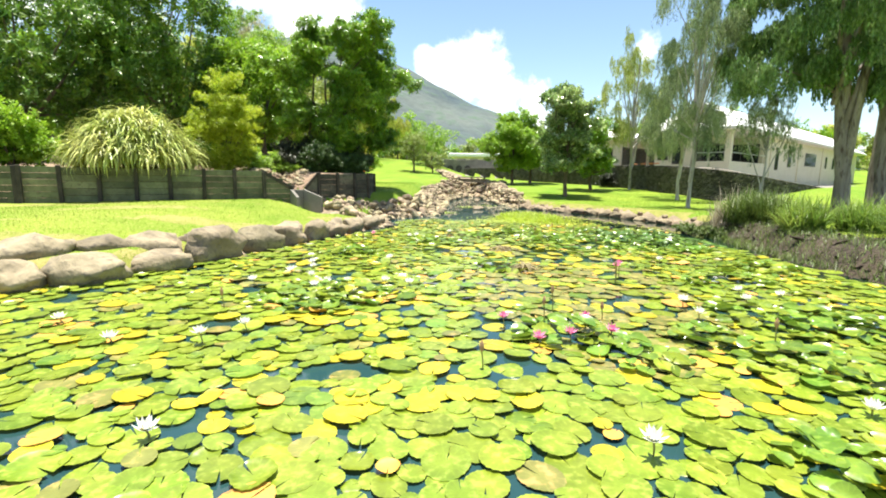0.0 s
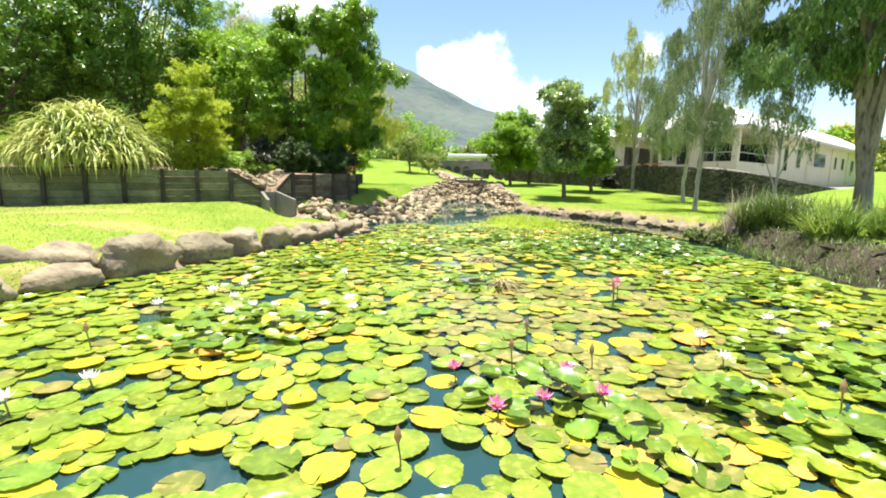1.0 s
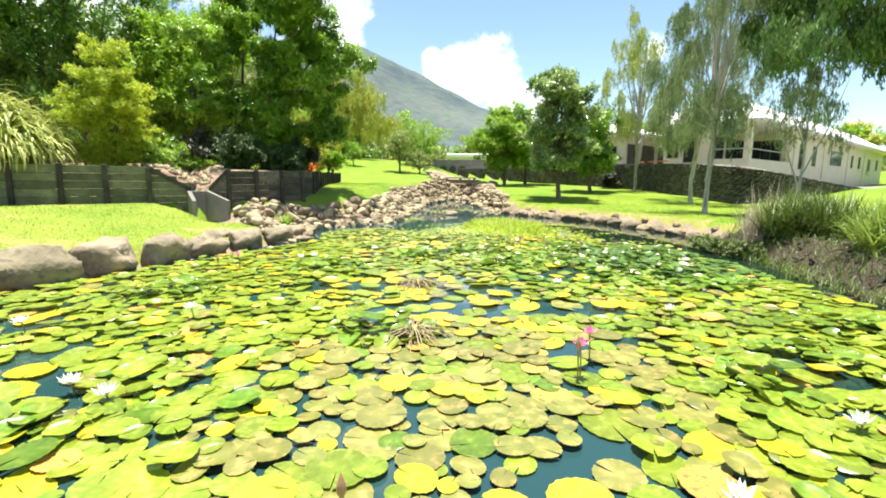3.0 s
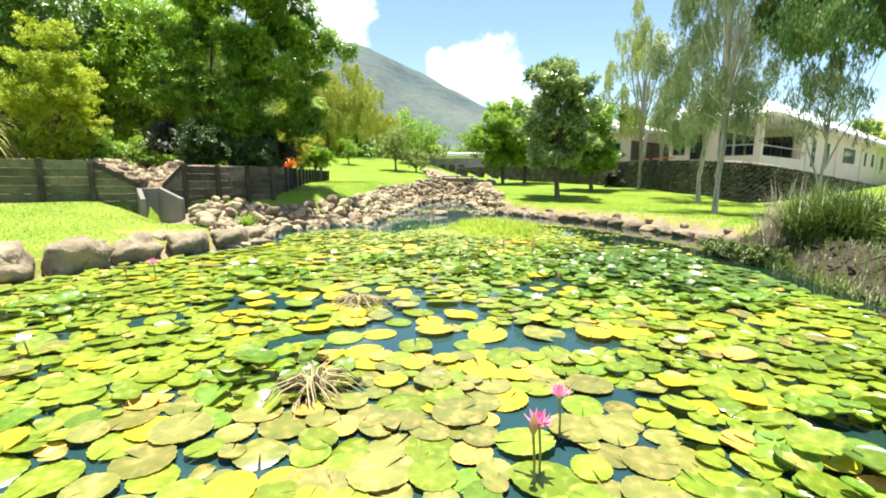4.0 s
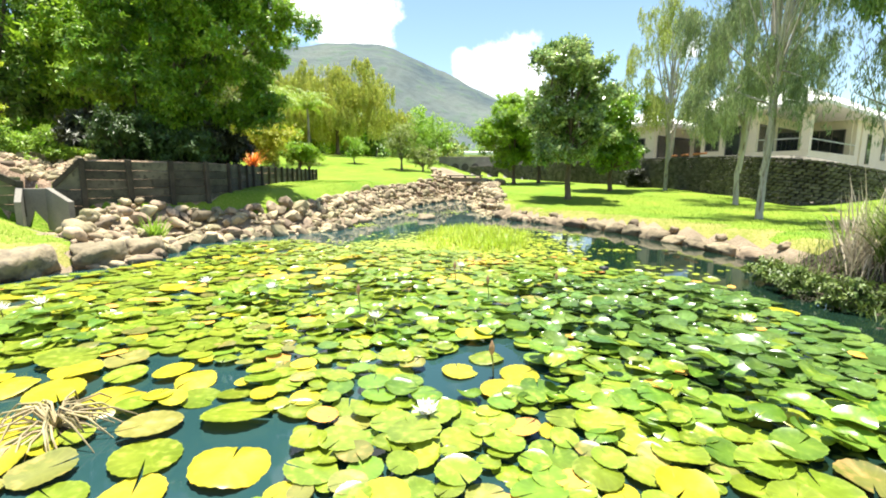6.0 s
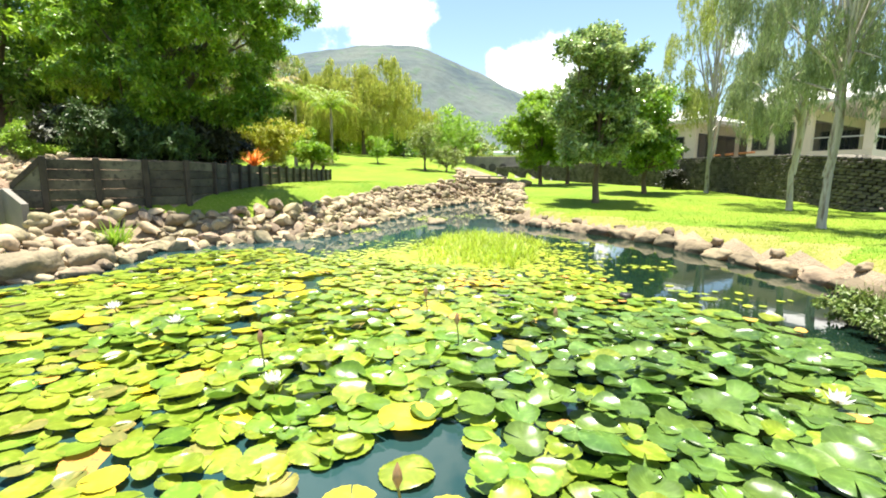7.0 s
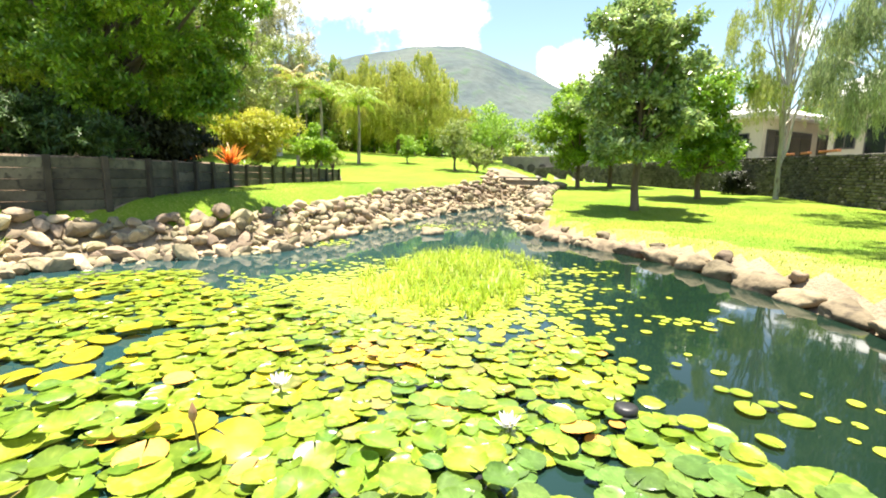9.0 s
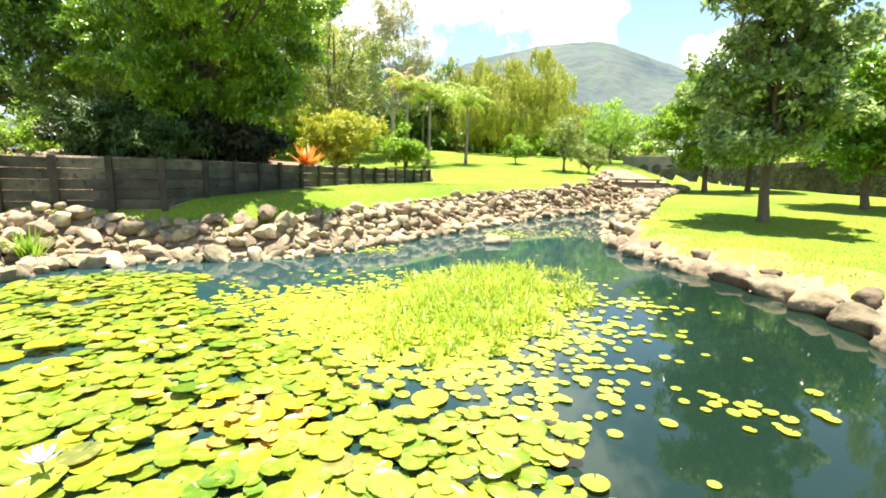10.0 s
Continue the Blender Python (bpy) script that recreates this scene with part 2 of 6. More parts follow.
# haze of the distance is mixed into the forest colours as blue-grey
M_HILL = material("hazed_forest_hill", (0.066, 0.09, 0.104), (0.142, 0.162, 0.142), 0.0045, 1.0, 0.6, 0.035, c3=(0.085, 0.12, 0.09), spec=0.0, bump_dist=14)

# ---- mesh helpers ----
RNG = np.random.default_rng(7)


def mesh_from(name, verts, tris=None, quads=None, mats=(), mat_ids=None, smooth=False):
    """A mesh from arrays of vertices and of triangles or quads."""
    me = bpy.data.meshes.new(name)
    verts = np.asarray(verts, dtype=np.float32).reshape(-1, 3)
    sets = [np.asarray(f, dtype=np.int32) for f in (tris, quads) if f is not None and len(f)]
    loops = np.concatenate([f.ravel() for f in sets])
    sizes = np.concatenate([np.full(len(f), f.shape[1], dtype=np.int32) for f in sets])
    starts = np.concatenate([[0], np.cumsum(sizes)[:-1]]).astype(np.int32)
    me.vertices.add(len(verts))
    me.vertices.foreach_set("co", verts.ravel())
    me.loops.add(len(loops))
    me.loops.foreach_set("vertex_index", loops)
    me.polygons.add(len(sizes))
    me.polygons.foreach_set("loop_start", starts)
    for m in mats:
        me.materials.append(m)
    if mat_ids is not None:
        me.polygons.foreach_set("material_index", np.asarray(mat_ids, dtype=np.int32))
    me.polygons.foreach_set("use_smooth", np.full(len(sizes), smooth))
    me.update(calc_edges=True)
    me.validate()
    return me


def thing(name, label, category, at=(0, 0, 0), group="", kind="", rz=0):
    ob = new(name)
    ob.matrix_world = pose(*at, 0, 0, rz)
    ob.empty_display_size = 0.2
    return tagged(ob, label, category, group, kind)


def child(name, me, parent, label=""):
    ob = new(name, me)
    ob.parent = parent
    return tagged(ob, label)


def part(name, bm, mat, parent, label=""):
    me = bpy.data.meshes.new(name)
    bm.to_mesh(me)
    bm.free()
    me.materials.append(mat)
    return child(name, me, parent, label)


def box(bm, lo, hi):
    """Adds a box between two corners."""
    lo, hi = Vector(lo), Vector(hi)
    for v in bmesh.ops.create_cube(bm, size=1)["verts"]:
        v.co = Vector((lo[i] + (v.co[i] + 0.5) * (hi[i] - lo[i]) for i in range(3)))


def box_mesh(name, lo, hi, mat, bevel=0.0, m=None):
    bm = bmesh.new()
    box(bm, lo, hi)
    if bevel:
        bmesh.ops.bevel(bm, geom=bm.edges[:], offset=bevel, segments=1, affect="EDGES")
    if m is not None:
        bmesh.ops.transform(bm, matrix=m, verts=bm.verts)
    me = bpy.data.meshes.new(name)
    bm.to_mesh(me)
    bm.free()
    me.materials.append(mat)
    return me


def tube_arrays(pts, radii, n=8):
    """Vertices and quads of a round tube along a line of points."""
    pts = [Vector(p) for p in pts]
    vs, qs = [], []
    up = Vector((0.31, 0.2, 0.93))
    for i, p in enumerate(pts):
        d = (pts[min(i + 1, len(pts) - 1)] - pts[max(i - 1, 0)]).normalized()
        a = d.cross(Vector((1, 0.13, 0)) if abs(d.z) > 0.8 else up).normalized()
        b = d.cross(a)
        for k in range(n):
            t = 2 * math.pi * k / n
            vs.append(p + (a * math.cos(t) + b * math.sin(t)) * radii[i])
    for i in range(len(pts) - 1):
        for k in range(n):
            k2 = (k + 1) % n
            qs.append((i * n + k, i * n + k2, (i + 1) * n + k2, (i + 1) * n + k))
    return vs, qs


def tubes_mesh(name, tubes, mat, n=8):
    vs, qs = [], []
    for pts, radii in tubes:
        v, q = tube_arrays(pts, radii, n)
        o = len(vs)
        vs += v
        qs += [tuple(i + o for i in f) for f in q]
    return mesh_from(name, [tuple(v) for v in vs], quads=qs, mats=[mat], smooth=True)


def unit(a):
    return a / np.maximum(np.linalg.norm(a, axis=-1, keepdims=True), 1e-9)


def leaves_mesh(name, c, axis, normal, length, width, mat, fold=0.12):
    """One folded, pointed leaf of two triangles at every centre c."""
    axis = unit(axis)
    side = unit(np.cross(axis, normal))
    nrm = np.cross(side, axis)
    L, W = np.asarray(length)[:, None], np.asarray(width)[:, None]
    base, tip = c - axis * L / 2, c + axis * L / 2
    mid = c + axis * L * -0.05 + nrm * W * fold
    left, right = mid + side * W / 2, mid - side * W / 2
    v = np.stack([base, right, tip, left], 1).reshape(-1, 3)
    k = np.arange(len(c))[:, None] * 4
    tris = np.stack([k + [0, 1, 2], k + [0, 2, 3]], 1).reshape(-1, 3)
    return mesh_from(name, v, tris=tris, mats=[mat])


def blades_mesh(name, base, az, lean, length, width, droop, mat, seg=4, rng=RNG):
    """Strap leaves that rise at an angle of lean from the upright, and droop towards the tip."""
    n = len(base)
    s = np.linspace(0, 1, seg + 1)[None, :]
    out = np.stack([np.cos(az), np.sin(az), np.zeros(n)], 1)
    side = np.stack([-np.sin(az), np.cos(az), np.zeros(n)], 1)
    L = length[:, None]
    ang = lean[:, None] + droop[:, None] * s
    dr, dz = np.sin(ang) * L / seg, np.cos(ang) * L / seg
    r = np.concatenate([np.zeros((n, 1)), np.cumsum(dr[:, :-1], 1)], 1)
    z = np.concatenate([np.zeros((n, 1)), np.cumsum(dz[:, :-1], 1)], 1)
    w = width[:, None] * np.clip(1.15 * (1 - s ** 2.2), 0.04, 1) * np.clip(0.55 + 2 * s, 0, 1) / 2
    mid = base[:, None, :] + out[:, None, :] * r[..., None]
    mid[..., 2] += z
    a, b = mid + side[:, None, :] * w[..., None], mid - side[:, None, :] * w[..., None]
    v = np.stack([a, b], 2).reshape(-1, 3)
    k = (np.arange(n) * (seg + 1) * 2)[:, None, None]
    i = (np.arange(seg) * 2)[None, :, None]
    q = (k + i + np.array([0, 1, 3, 2])[None, None, :]).reshape(-1, 4)
    return mesh_from(name, v, quads=q, mats=[mat])


def along(poly, step):
    """Points at even steps along a line of points, with the direction there."""
    poly = np.asarray(poly, float)
    seg = np.linalg.norm(np.diff(poly, axis=0), axis=1)
    cum = np.concatenate([[0], np.cumsum(seg)])
    s = np.arange(0, cum[-1], step)
    p = np.stack([np.interp(s, cum, poly[:, i]) for i in range(poly.shape[1])], 1)
    q = np.stack([np.interp(np.minimum(s + 0.05, cum[-1]), cum, poly[:, i]) for i in range(poly.shape[1])], 1)
    q0 = np.stack([np.interp(np.maximum(s - 0.05, 0), cum, poly[:, i]) for i in range(poly.shape[1])], 1)
    return p, unit(q - q0), s


def line_distance(x, y, poly, closed=False):
    """Distance from points to a line of points."""
    p = np.asarray(poly, float)
    ends = np.roll(p, -1, 0) if closed else p[1:]
    starts = p if closed else p[:-1]
    best = np.full(x.shape, 1e9)
    for (ax, ay), (bx, by) in zip(starts[:, :2], ends[:, :2]):
        dx, dy = bx - ax, by - ay
        t = np.clip(((x - ax) * dx + (y - ay) * dy) / (dx * dx + dy * dy), 0, 1)
        best = np.minimum(best, np.hypot(x - ax - t * dx, y - ay - t * dy))
    return best


def inside(x, y, poly):
    p = np.asarray(poly, float)
    hit = np.zeros(x.shape, bool)
    for (ax, ay), (bx, by) in zip(p[:, :2], np.roll(p, -1, 0)[:, :2]):
        if ay == by:
            continue
        hit ^= ((ay > y) != (by > y)) & (x < (bx - ax) * (y - ay) / (by - ay) + ax)
    return hit


def smooth01(t):
    t = np.clip(t, 0, 1)
    return t * t * (3 - 2 * t)


# ---- plan of the place ----
SHORE_LEFT = [(-10.5, -4), (-9.5, 2), (-8.0, 5.3), (-6.8, 7.2), (-6.15, 8.2), (-5.6, 9.3), (-5.0, 10.6), (-4.4, 11.9), (-4.0, 13.2), (-3.5, 14.6),
              (-3.0, 16.1), (-2.45, 17.5), (-2.4, 18.6), (-2.8, 19.6), (-2.9, 20.4), (-2.35, 21.5), (-1.4, 22.6), (-0.45, 23.7), (-0.28, 26), (-0.1, 30), (0.0, 34), (0.3, 38), (1.3, 43), (2.3, 47)]
SHORE_RIGHT = [(3.6, 46.5), (3.4, 42), (3.6, 37), (4.1, 32.2), (4.9, 29.6), (5.9, 28), (7.3, 26.4), (8.2, 25.1), (8.8, 23.8), (9.2, 22.4), (9.55, 21), (9.9, 19.7), (9.95, 18.2),
               (9.5, 16.2), (9.1, 14.4), (8.7, 12.6), (8.5, 10.6), (8.6, 8.6), (9.2, 5), (10, 1), (10.5, -4), (10, -9), (2, -12), (-8, -10)]
POND = SHORE_LEFT + SHORE_RIGHT
TIMBER_A = [(-30, 9.3), (-14.25, 15.65), (-11.8, 16.7), (-9.7, 17.65), (-7.95, 18.65), (-6.4, 19.65)]
TIMBER_B = [(-5.46, 20.3), (-5.27, 20.48), (-4.3, 21.63), (-3.82, 22.28), (-3.5, 23.13), (-3.64, 24.13), (-4.18, 26.34), (-4.69, 29.73), (-5.24, 33.28), (-6.04, 38.78)]
TERRACE_L = TIMBER_A + TIMBER_B + [(-7.5, 40), (-12, 40.5), (-60, 44), (-90, 30), (-90, 0)]
BLOCKWALL = [(27.5, 33.9), (24, 32.5), (21, 31.5), (19.2, 31.2), (18.2, 31.6), (17.8, 33), (17.9, 36.5), (17, 42), (14.5, 48.5), (10.8, 57), (7.5, 63), (3.0, 68)]
TERRACE_R = BLOCKWALL + [(3.0, 90), (90, 90), (90, 60), (45, 42)]
CHUTE = [(-9.38, 24.45), (-7.48, 21.55), (-6.08, 19.88)]


def ground_height(x, y):
    x, y = np.asarray(x, float), np.asarray(y, float)
    d = line_distance(x, y, POND, True)
    wet = inside(x, y, POND)
    left = x < np.interp(y, [-10, 20, 45, 60, 100], [0, 2, 2.6, 1.5, 0])
    # left bank: boulders and lawn, then the stone slope and the rising lawn
    plat = np.interp(y, [-10, 8, 20, 25, 30, 39, 46, 53, 60, 75, 100, 160], [0.7, 0.8, 1.0, 1.24, 1.42, 1.5, 1.72, 2.14, 2.76, 4.1, 5.0, 6.0])
    near = -0.15 + 0.57 * smooth01(d / 0.9) + (plat - 0.42) * smooth01((d - 0.7) / 4.5)
    top = np.interp(y, [19, 20.5, 26, 32, 46, 60], [0.75, 0.66, 0.76, 0.88, 1.1, 1.6])
    far = -0.15 + (top + 0.15) * smooth01(d / np.interp(y, [18.5, 20, 22.5, 46], [2.6, 2.2, 1.4, 1.6])) + (plat - top) * smooth01((d - 1.15) / 1.1)
    k = smooth01((y - 17.5) / 2.5)
    h_left = near * (1 - k) + far * k + np.clip(y - 42, 0, 20) / 20 * np.clip(-x - 2, 0, 30) * 0.055
    # right bank
    plat_r = np.interp(y, [-10, 10, 20, 27, 32, 34, 40, 49, 60, 75, 100, 160], [0.7, 0.58, 0.5, 0.42, 0.58, 0.75, 1.02, 1.3, 1.62, 2.5, 4.0, 6.0])
    h_right = -0.15 + (plat_r + 0.15) * smooth01(d / 1.1) + np.clip(x - 18, 0, 30) * 0.09 * smooth01((38 - y) / 5)
    h = np.where(left, h_left, h_right)
    blend = smooth01((y - 46) / 8)
    mid = smooth01((x + 2) / 6)
    h = h * (1 - blend) + blend * (h_left * (1 - mid) + h_right * mid)
    # the creek's bed beyond the pond
    creek = line_distance(x, y, [(2.9, 46), (2.6, 50), (1.8, 56), (1.0, 62)])
    h = np.where(y > 44, h - (1 - smooth01(creek / 2.2)) * 0.95 * smooth01((y - 44) / 3) * smooth01((66 - y) / 6), h)
    # gardens kept up by the two walls
    tl = inside(x, y, TERRACE_L)
    dw = np.minimum(line_distance(x, y, TIMBER_A), line_distance(x, y, TIMBER_B))
    up = 2.06 + 0.045 * np.clip(dw - 1, 0, 30)
    dc = line_distance(x, y, CHUTE)
    up = np.minimum(up, np.where(dc < 2.4, 1.32 + 0.5 * dc + 0.22 * dw, 9))
    h = np.where(tl & (dw > 0.24), np.maximum(h, up), h)
    mouth = line_distance(x, y, [(-6.1, 19.85), (-5.3, 19.2), (-4.6, 18.1)])
    h = np.where(~tl & ~wet, np.minimum(h, np.maximum(0.26 + 0.5 * mouth, np.minimum(h, 0.26))), h)
    tr = inside(x, y, TERRACE_R)
    dr = line_distance(x, y, BLOCKWALL)
    h = np.where(tr & (dr > 0.26), np.interp(x, [18, 20, 24, 28, 34], [2.85, 2.5, 1.85, 1.4, 1.4]) + 0.03 * np.clip(y - 70, 0, 60), h)
    h = np.where(wet, -0.15 - 0.55 * smooth01(d / 1.8), h)
    h = h + 0.035 * np.sin(x * 0.9 + 1) * np.sin(y * 0.7) * smooth01((d - 2) / 4) * ~wet
    return h


def dry_streak(x, y):
    """Pale dry streaks that run along the near lawn, side by side with the wall."""
    p, q = 0.92 * y - 0.4 * x, 0.92 * x + 0.4 * y
    return (x < 0) & (y < 17.5) & (np.sin(p * 2.7 + 0.7 * np.sin(q * 0.8)) + 0.7 * np.sin(q * 0.9 + p) + 0.25 * np.sin(q * 7.1) * np.sin(p * 9.3) > 0.75)


def graded(lo, hi, a, b, fine, grow=1.22):
    """Grid lines: even and fine from a to b, wider and wider beyond."""
    mid = list(np.arange(a, b + fine / 2, fine))
    right, step = [b], fine
    while right[-1] < hi:
        step *= grow
        right.append(right[-1] + step)
    left, step = [a], fine
    while left[-1] > lo:
        step *= grow
        left.append(left[-1] - step)
    return np.array(left[:0:-1] + mid + right[1:])


def build_ground():
    gx, gy = graded(-2500, 2500, -18, 28, 0.2), graded(-2500, 2500, -6, 56, 0.2)
    X, Y = np.meshgrid(gx, gy)
    Z = ground_height(X, Y)
    n, m = X.shape
    idx = np.arange(n * m).reshape(n, m)
    q = np.stack([idx[:-1, :-1], idx[:-1, 1:], idx[1:, 1:], idx[1:, :-1]], -1).reshape(-1, 4)
    cx, cy = ((X[:-1, :-1] + X[1:, 1:]) / 2).ravel(), ((Y[:-1, :-1] + Y[1:, 1:]) / 2).ravel()
    d = line_distance(cx, cy, POND, True)
    wet = inside(cx, cy, POND)
    mid = np.zeros(len(cx), int)
    left = cx < np.interp(cy, [-10, 20, 45, 60], [0, 2, 2.6, 1.5])
    wob = 0.35 * np.sin(cx * 2.1 + cy) + 0.25 * np.sin(cy * 3.3 - cx)
    stone = left & (cy > 17.3) & (cy < 60) & (d < np.interp(cy, [17.4, 18.3, 19.2, 20.5, 22.5, 30, 46], [0.7, 2.1, 3.1, 2.0, 1.15, 1.3, 1.6]) + 0.15 * wob)
    stone |= ~left & (cy > 28) & (cy < 60) & (d < np.interp(cy, [28, 34, 46], [0.5, 1.6, 2.2]) + 0.3 * wob)
    stone |= line_distance(cx, cy, [(2.9, 46), (2.6, 50), (1.8, 56), (1.0, 62)]) < 2.3 + 0.3 * wob
    mid[left & (cy < 19) & (cx < 0)] = 7
    mid[stone] = 2
    edge = (~stone) & (d < np.where(left & (cy < 17.5), 0.42, 0.75) + 0.15 * wob)
    mid[edge] = 2
    mud = (~left) & (cy < 18.8) & (d < 2.3 + 0.5 * wob)
    mid[mud] = 1
    dry = ~left & (cy > 18.6) & (cy < 46) & (d < 1.35 + 0.9 * wob) & ~edge & ~stone
    dry |= left & (cy < 17.5) & (d < 0.75 + 0.4 * wob) & ~edge & ~stone
    dry |= dry_streak(cx, cy) & ~edge & ~stone
    mid[dry] = 5
    mid[wet] = 4
    tl = inside(cx, cy, TERRACE_L)
    mid[tl & (cx > -40) & (cy < 42)] = 3
    # unseen terrace top made grey, so no lawn green bounces onto the house
    mid[inside(cx, cy, TERRACE_R) & (cx < 60)] = 6
    me = mesh_from("ground", np.stack([X, Y, Z], -1).reshape(-1, 3), quads=q, mats=[M_LAWN, M_MUD, M_SAND, M_MULCH, M_BED, M_DRYLAWN, M_CONC, M_LAWN_DRY], mat_ids=mid, smooth=True)
    return tagged(new("ground", me), "mown green lawn, sandy banks and garden beds", "ground", kind="structure")


build_ground()


def build_water():
    m = bpy.data.materials.new("pond_water")
    m.use_nodes = True
    t = m.node_tree
    b = t.nodes["Principled BSDF"]
    geo, n1, n2, bump, mix = (t.nodes.new(k) for k in ("ShaderNodeNewGeometry", "ShaderNodeTexNoise", "ShaderNodeTexNoise", "ShaderNodeBump", "ShaderNodeMix"))
    mix.data_type = "RGBA"
    t.links.new(geo.outputs["Position"], n1.inputs["Vector"])
    t.links.new(geo.outputs["Position"], n2.inputs["Vector"])
    n1.inputs["Scale"].default_value, n2.inputs["Scale"].default_value = 0.22, 4.0
    sep, shelf, add = (t.nodes.new(k) for k in ("ShaderNodeSeparateXYZ", "ShaderNodeMapRange", "ShaderNodeMath"))
    t.links.new(geo.outputs["Position"], sep.inputs[0])
    t.links.new(sep.outputs["X"], shelf.inputs["Value"])
    shelf.inputs["From Min"].default_value, shelf.inputs["From Max"].default_value = 3.5, 8.5
    add.operation = "MULTIPLY_ADD"
    t.links.new(n1.outputs["Fac"], add.inputs[0])
    add.inputs[1].default_value = 0.5
    t.links.new(shelf.outputs["Result"], add.inputs[2])
    add.use_clamp = True
    t.links.new(add.outputs[0], mix.inputs["Factor"])
    mix.inputs["A"].default_value, mix.inputs["B"].default_value = (0.020, 0.060, 0.064, 1), (0.007, 0.019, 0.012, 1)
    t.links.new(mix.outputs["Result"], b.inputs["Base Color"])
    b.inputs["Roughness"].default_value, b.inputs["IOR"].default_value = 0.03, 1.33
    bump.inputs["Strength"].default_value, bump.inputs["Distance"].default_value = 0.07, 0.01
    t.links.new(n2.outputs["Fac"], bump.inputs["Height"])
    t.links.new(bump.outputs["Normal"], b.inputs["Normal"])
    bm = bmesh.new()
    face = bm.faces.new([bm.verts.new((x, y, 0)) for x, y in POND])
    bmesh.ops.triangulate(bm, faces=[face])
    bmesh.ops.recalc_face_normals(bm, faces=bm.faces)
    for f in bm.faces:
        if f.normal.z < 0:
            f.normal_flip()
    ob = part("water", bm, m, None)
    return tagged(ob, "still blue-green pond water with reflections", "water", kind="structure")


build_water()


def build_hill():
    az = np.radians(np.linspace(-75, 75, 260))
    rr = np.linspace(650, 2300, 46)
    deg = np.degrees(az) - 0.33
    ridge = np.interp(deg, [-75, -50, -34, -28, -23, -19.6, -15.5, -12.75, -10.3, -8.6, -5.1, -1.7, 1.7, 8, 14, 22, 40, 75],
                      [3, 6, 9.8, 11.6, 12.9, 13.3, 13.8, 14.0, 13.8, 13.2, 11.5, 10.1, 8.7, 6.2, 4.8, 3.7, 2.6, 2])
    A, R = np.meshgrid(az, rr)
    top = np.tan(np.radians(ridge + 0.15))[None, :] * 1500
    form = np.where(R < 1500, smooth01((R - 600) / 900) ** 0.9, 1 - 0.4 * smooth01((R - 1500) / 900))
    Z = top * form
    bump = np.zeros_like(Z)
    X, Y = R * np.sin(A), R * np.cos(A)
    for i in range(Z.shape[0]):
        for j in range(Z.shape[1]):
            v = Vector((X[i, j] / 260, Y[i, j] / 260, 3.1))
            bump[i, j] = noise.fractal(v, 1.0, 2.1, 5)
    Z = Z + bump * 26 * np.minimum(form * 2, 1) * (R < 1490) + bump * 5 * (R >= 1490)
    n, m = Z.shape
    idx = np.arange(n * m).reshape(n, m)
    q = np.stack([idx[:-1, :-1], idx[:-1, 1:], idx[1:, 1:], idx[1:, :-1]], -1).reshape(-1, 4)
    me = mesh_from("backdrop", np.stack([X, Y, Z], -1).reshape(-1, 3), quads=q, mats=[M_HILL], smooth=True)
    tagged(new("backdrop_hill", me), "distant forested mountain, blue-grey haze put into its colour", "mountain", kind="structure")


build_hill()

# ---- walls ----


def timber_wall(line, label, tops, bases, bays=None, wood=M_BOARD):
    """Posts with horizontal boards between them along a line."""
    top_parent = thing("retaining_wall", label, "retaining wall", kind="structure")
    pts, dirs, s = along(line, 1.02) if bays is None else along(line, bays)
    cum = s / s[-1]
    board = box_mesh("board", (0, -0.022, 0), (1, 0.022, 1), wood, 0.012)
    post = box_mesh("post", (-0.065, -0.05, 0), (0.065, 0.05, 1), M_POST, 0.012)
    for i in range(len(pts)):
        zt, zb = np.interp(cum[i], *tops), np.interp(cum[i], *bases)
        a = math.atan2(dirs[i, 1], dirs[i, 0])
        ob = child("post", post, top_parent)
        nx, ny = math.sin(a), -math.cos(a)
        h = zt - zb + 0.32 + RNG.uniform(-0.02, 0.02)
        ob.matrix_local = pose(pts[i, 0] + 0.07 * nx, pts[i, 1] + 0.07 * ny, zb - 0.3, RNG.normal(0, 0.8), RNG.normal(0, 0.8), math.degrees(a)) @ Matrix.Diagonal((1, 1, h, 1))
        if i + 1 < len(pts):
            p, q = pts[i], pts[i + 1]
            L = float(np.hypot(*(q - p)[:2]))
            a2 = math.degrees(math.atan2(q[1] - p[1], q[0] - p[0]))
            zt2 = zt - 0.02
            rows = max(3, round((zt2 - zb + 0.2) / 0.225))
            hh = (zt2 - zb + 0.2) / rows
            zn = np.interp(cum[i + 1], *tops) - 0.02
            for r in range(rows):
                cut = min(1.0, max(0.08, (zt2 - (zb - 0.2 + (r + 0.2) * hh)) / (zt2 - zn))) if zn < zt2 - 0.1 else 1.0
                b = child("board", board, top_parent)
                b.matrix_local = pose(p[0], p[1], zb - 0.2 + r * hh, RNG.normal(0, 0.7), RNG.normal(0, 0.25), a2) @ Matrix.Diagonal((L * cut, 1, hh * 0.965, 1))
    return top_parent


timber_wall(TIMBER_A[1:], "weathered green treated-timber retaining wall with dark posts", ([0, 0.86, 1], [2.16, 2.12, 1.5]), ([0, 1], [0.86, 0.98]), 1.1)
timber_wall([(-30, 9.27), (-14.35, 15.60)], "weathered timber retaining wall under overhanging shrubs", ([0, 1], [2.2, 2.16]), ([0, 1], [0.85, 0.86]), 1.055)
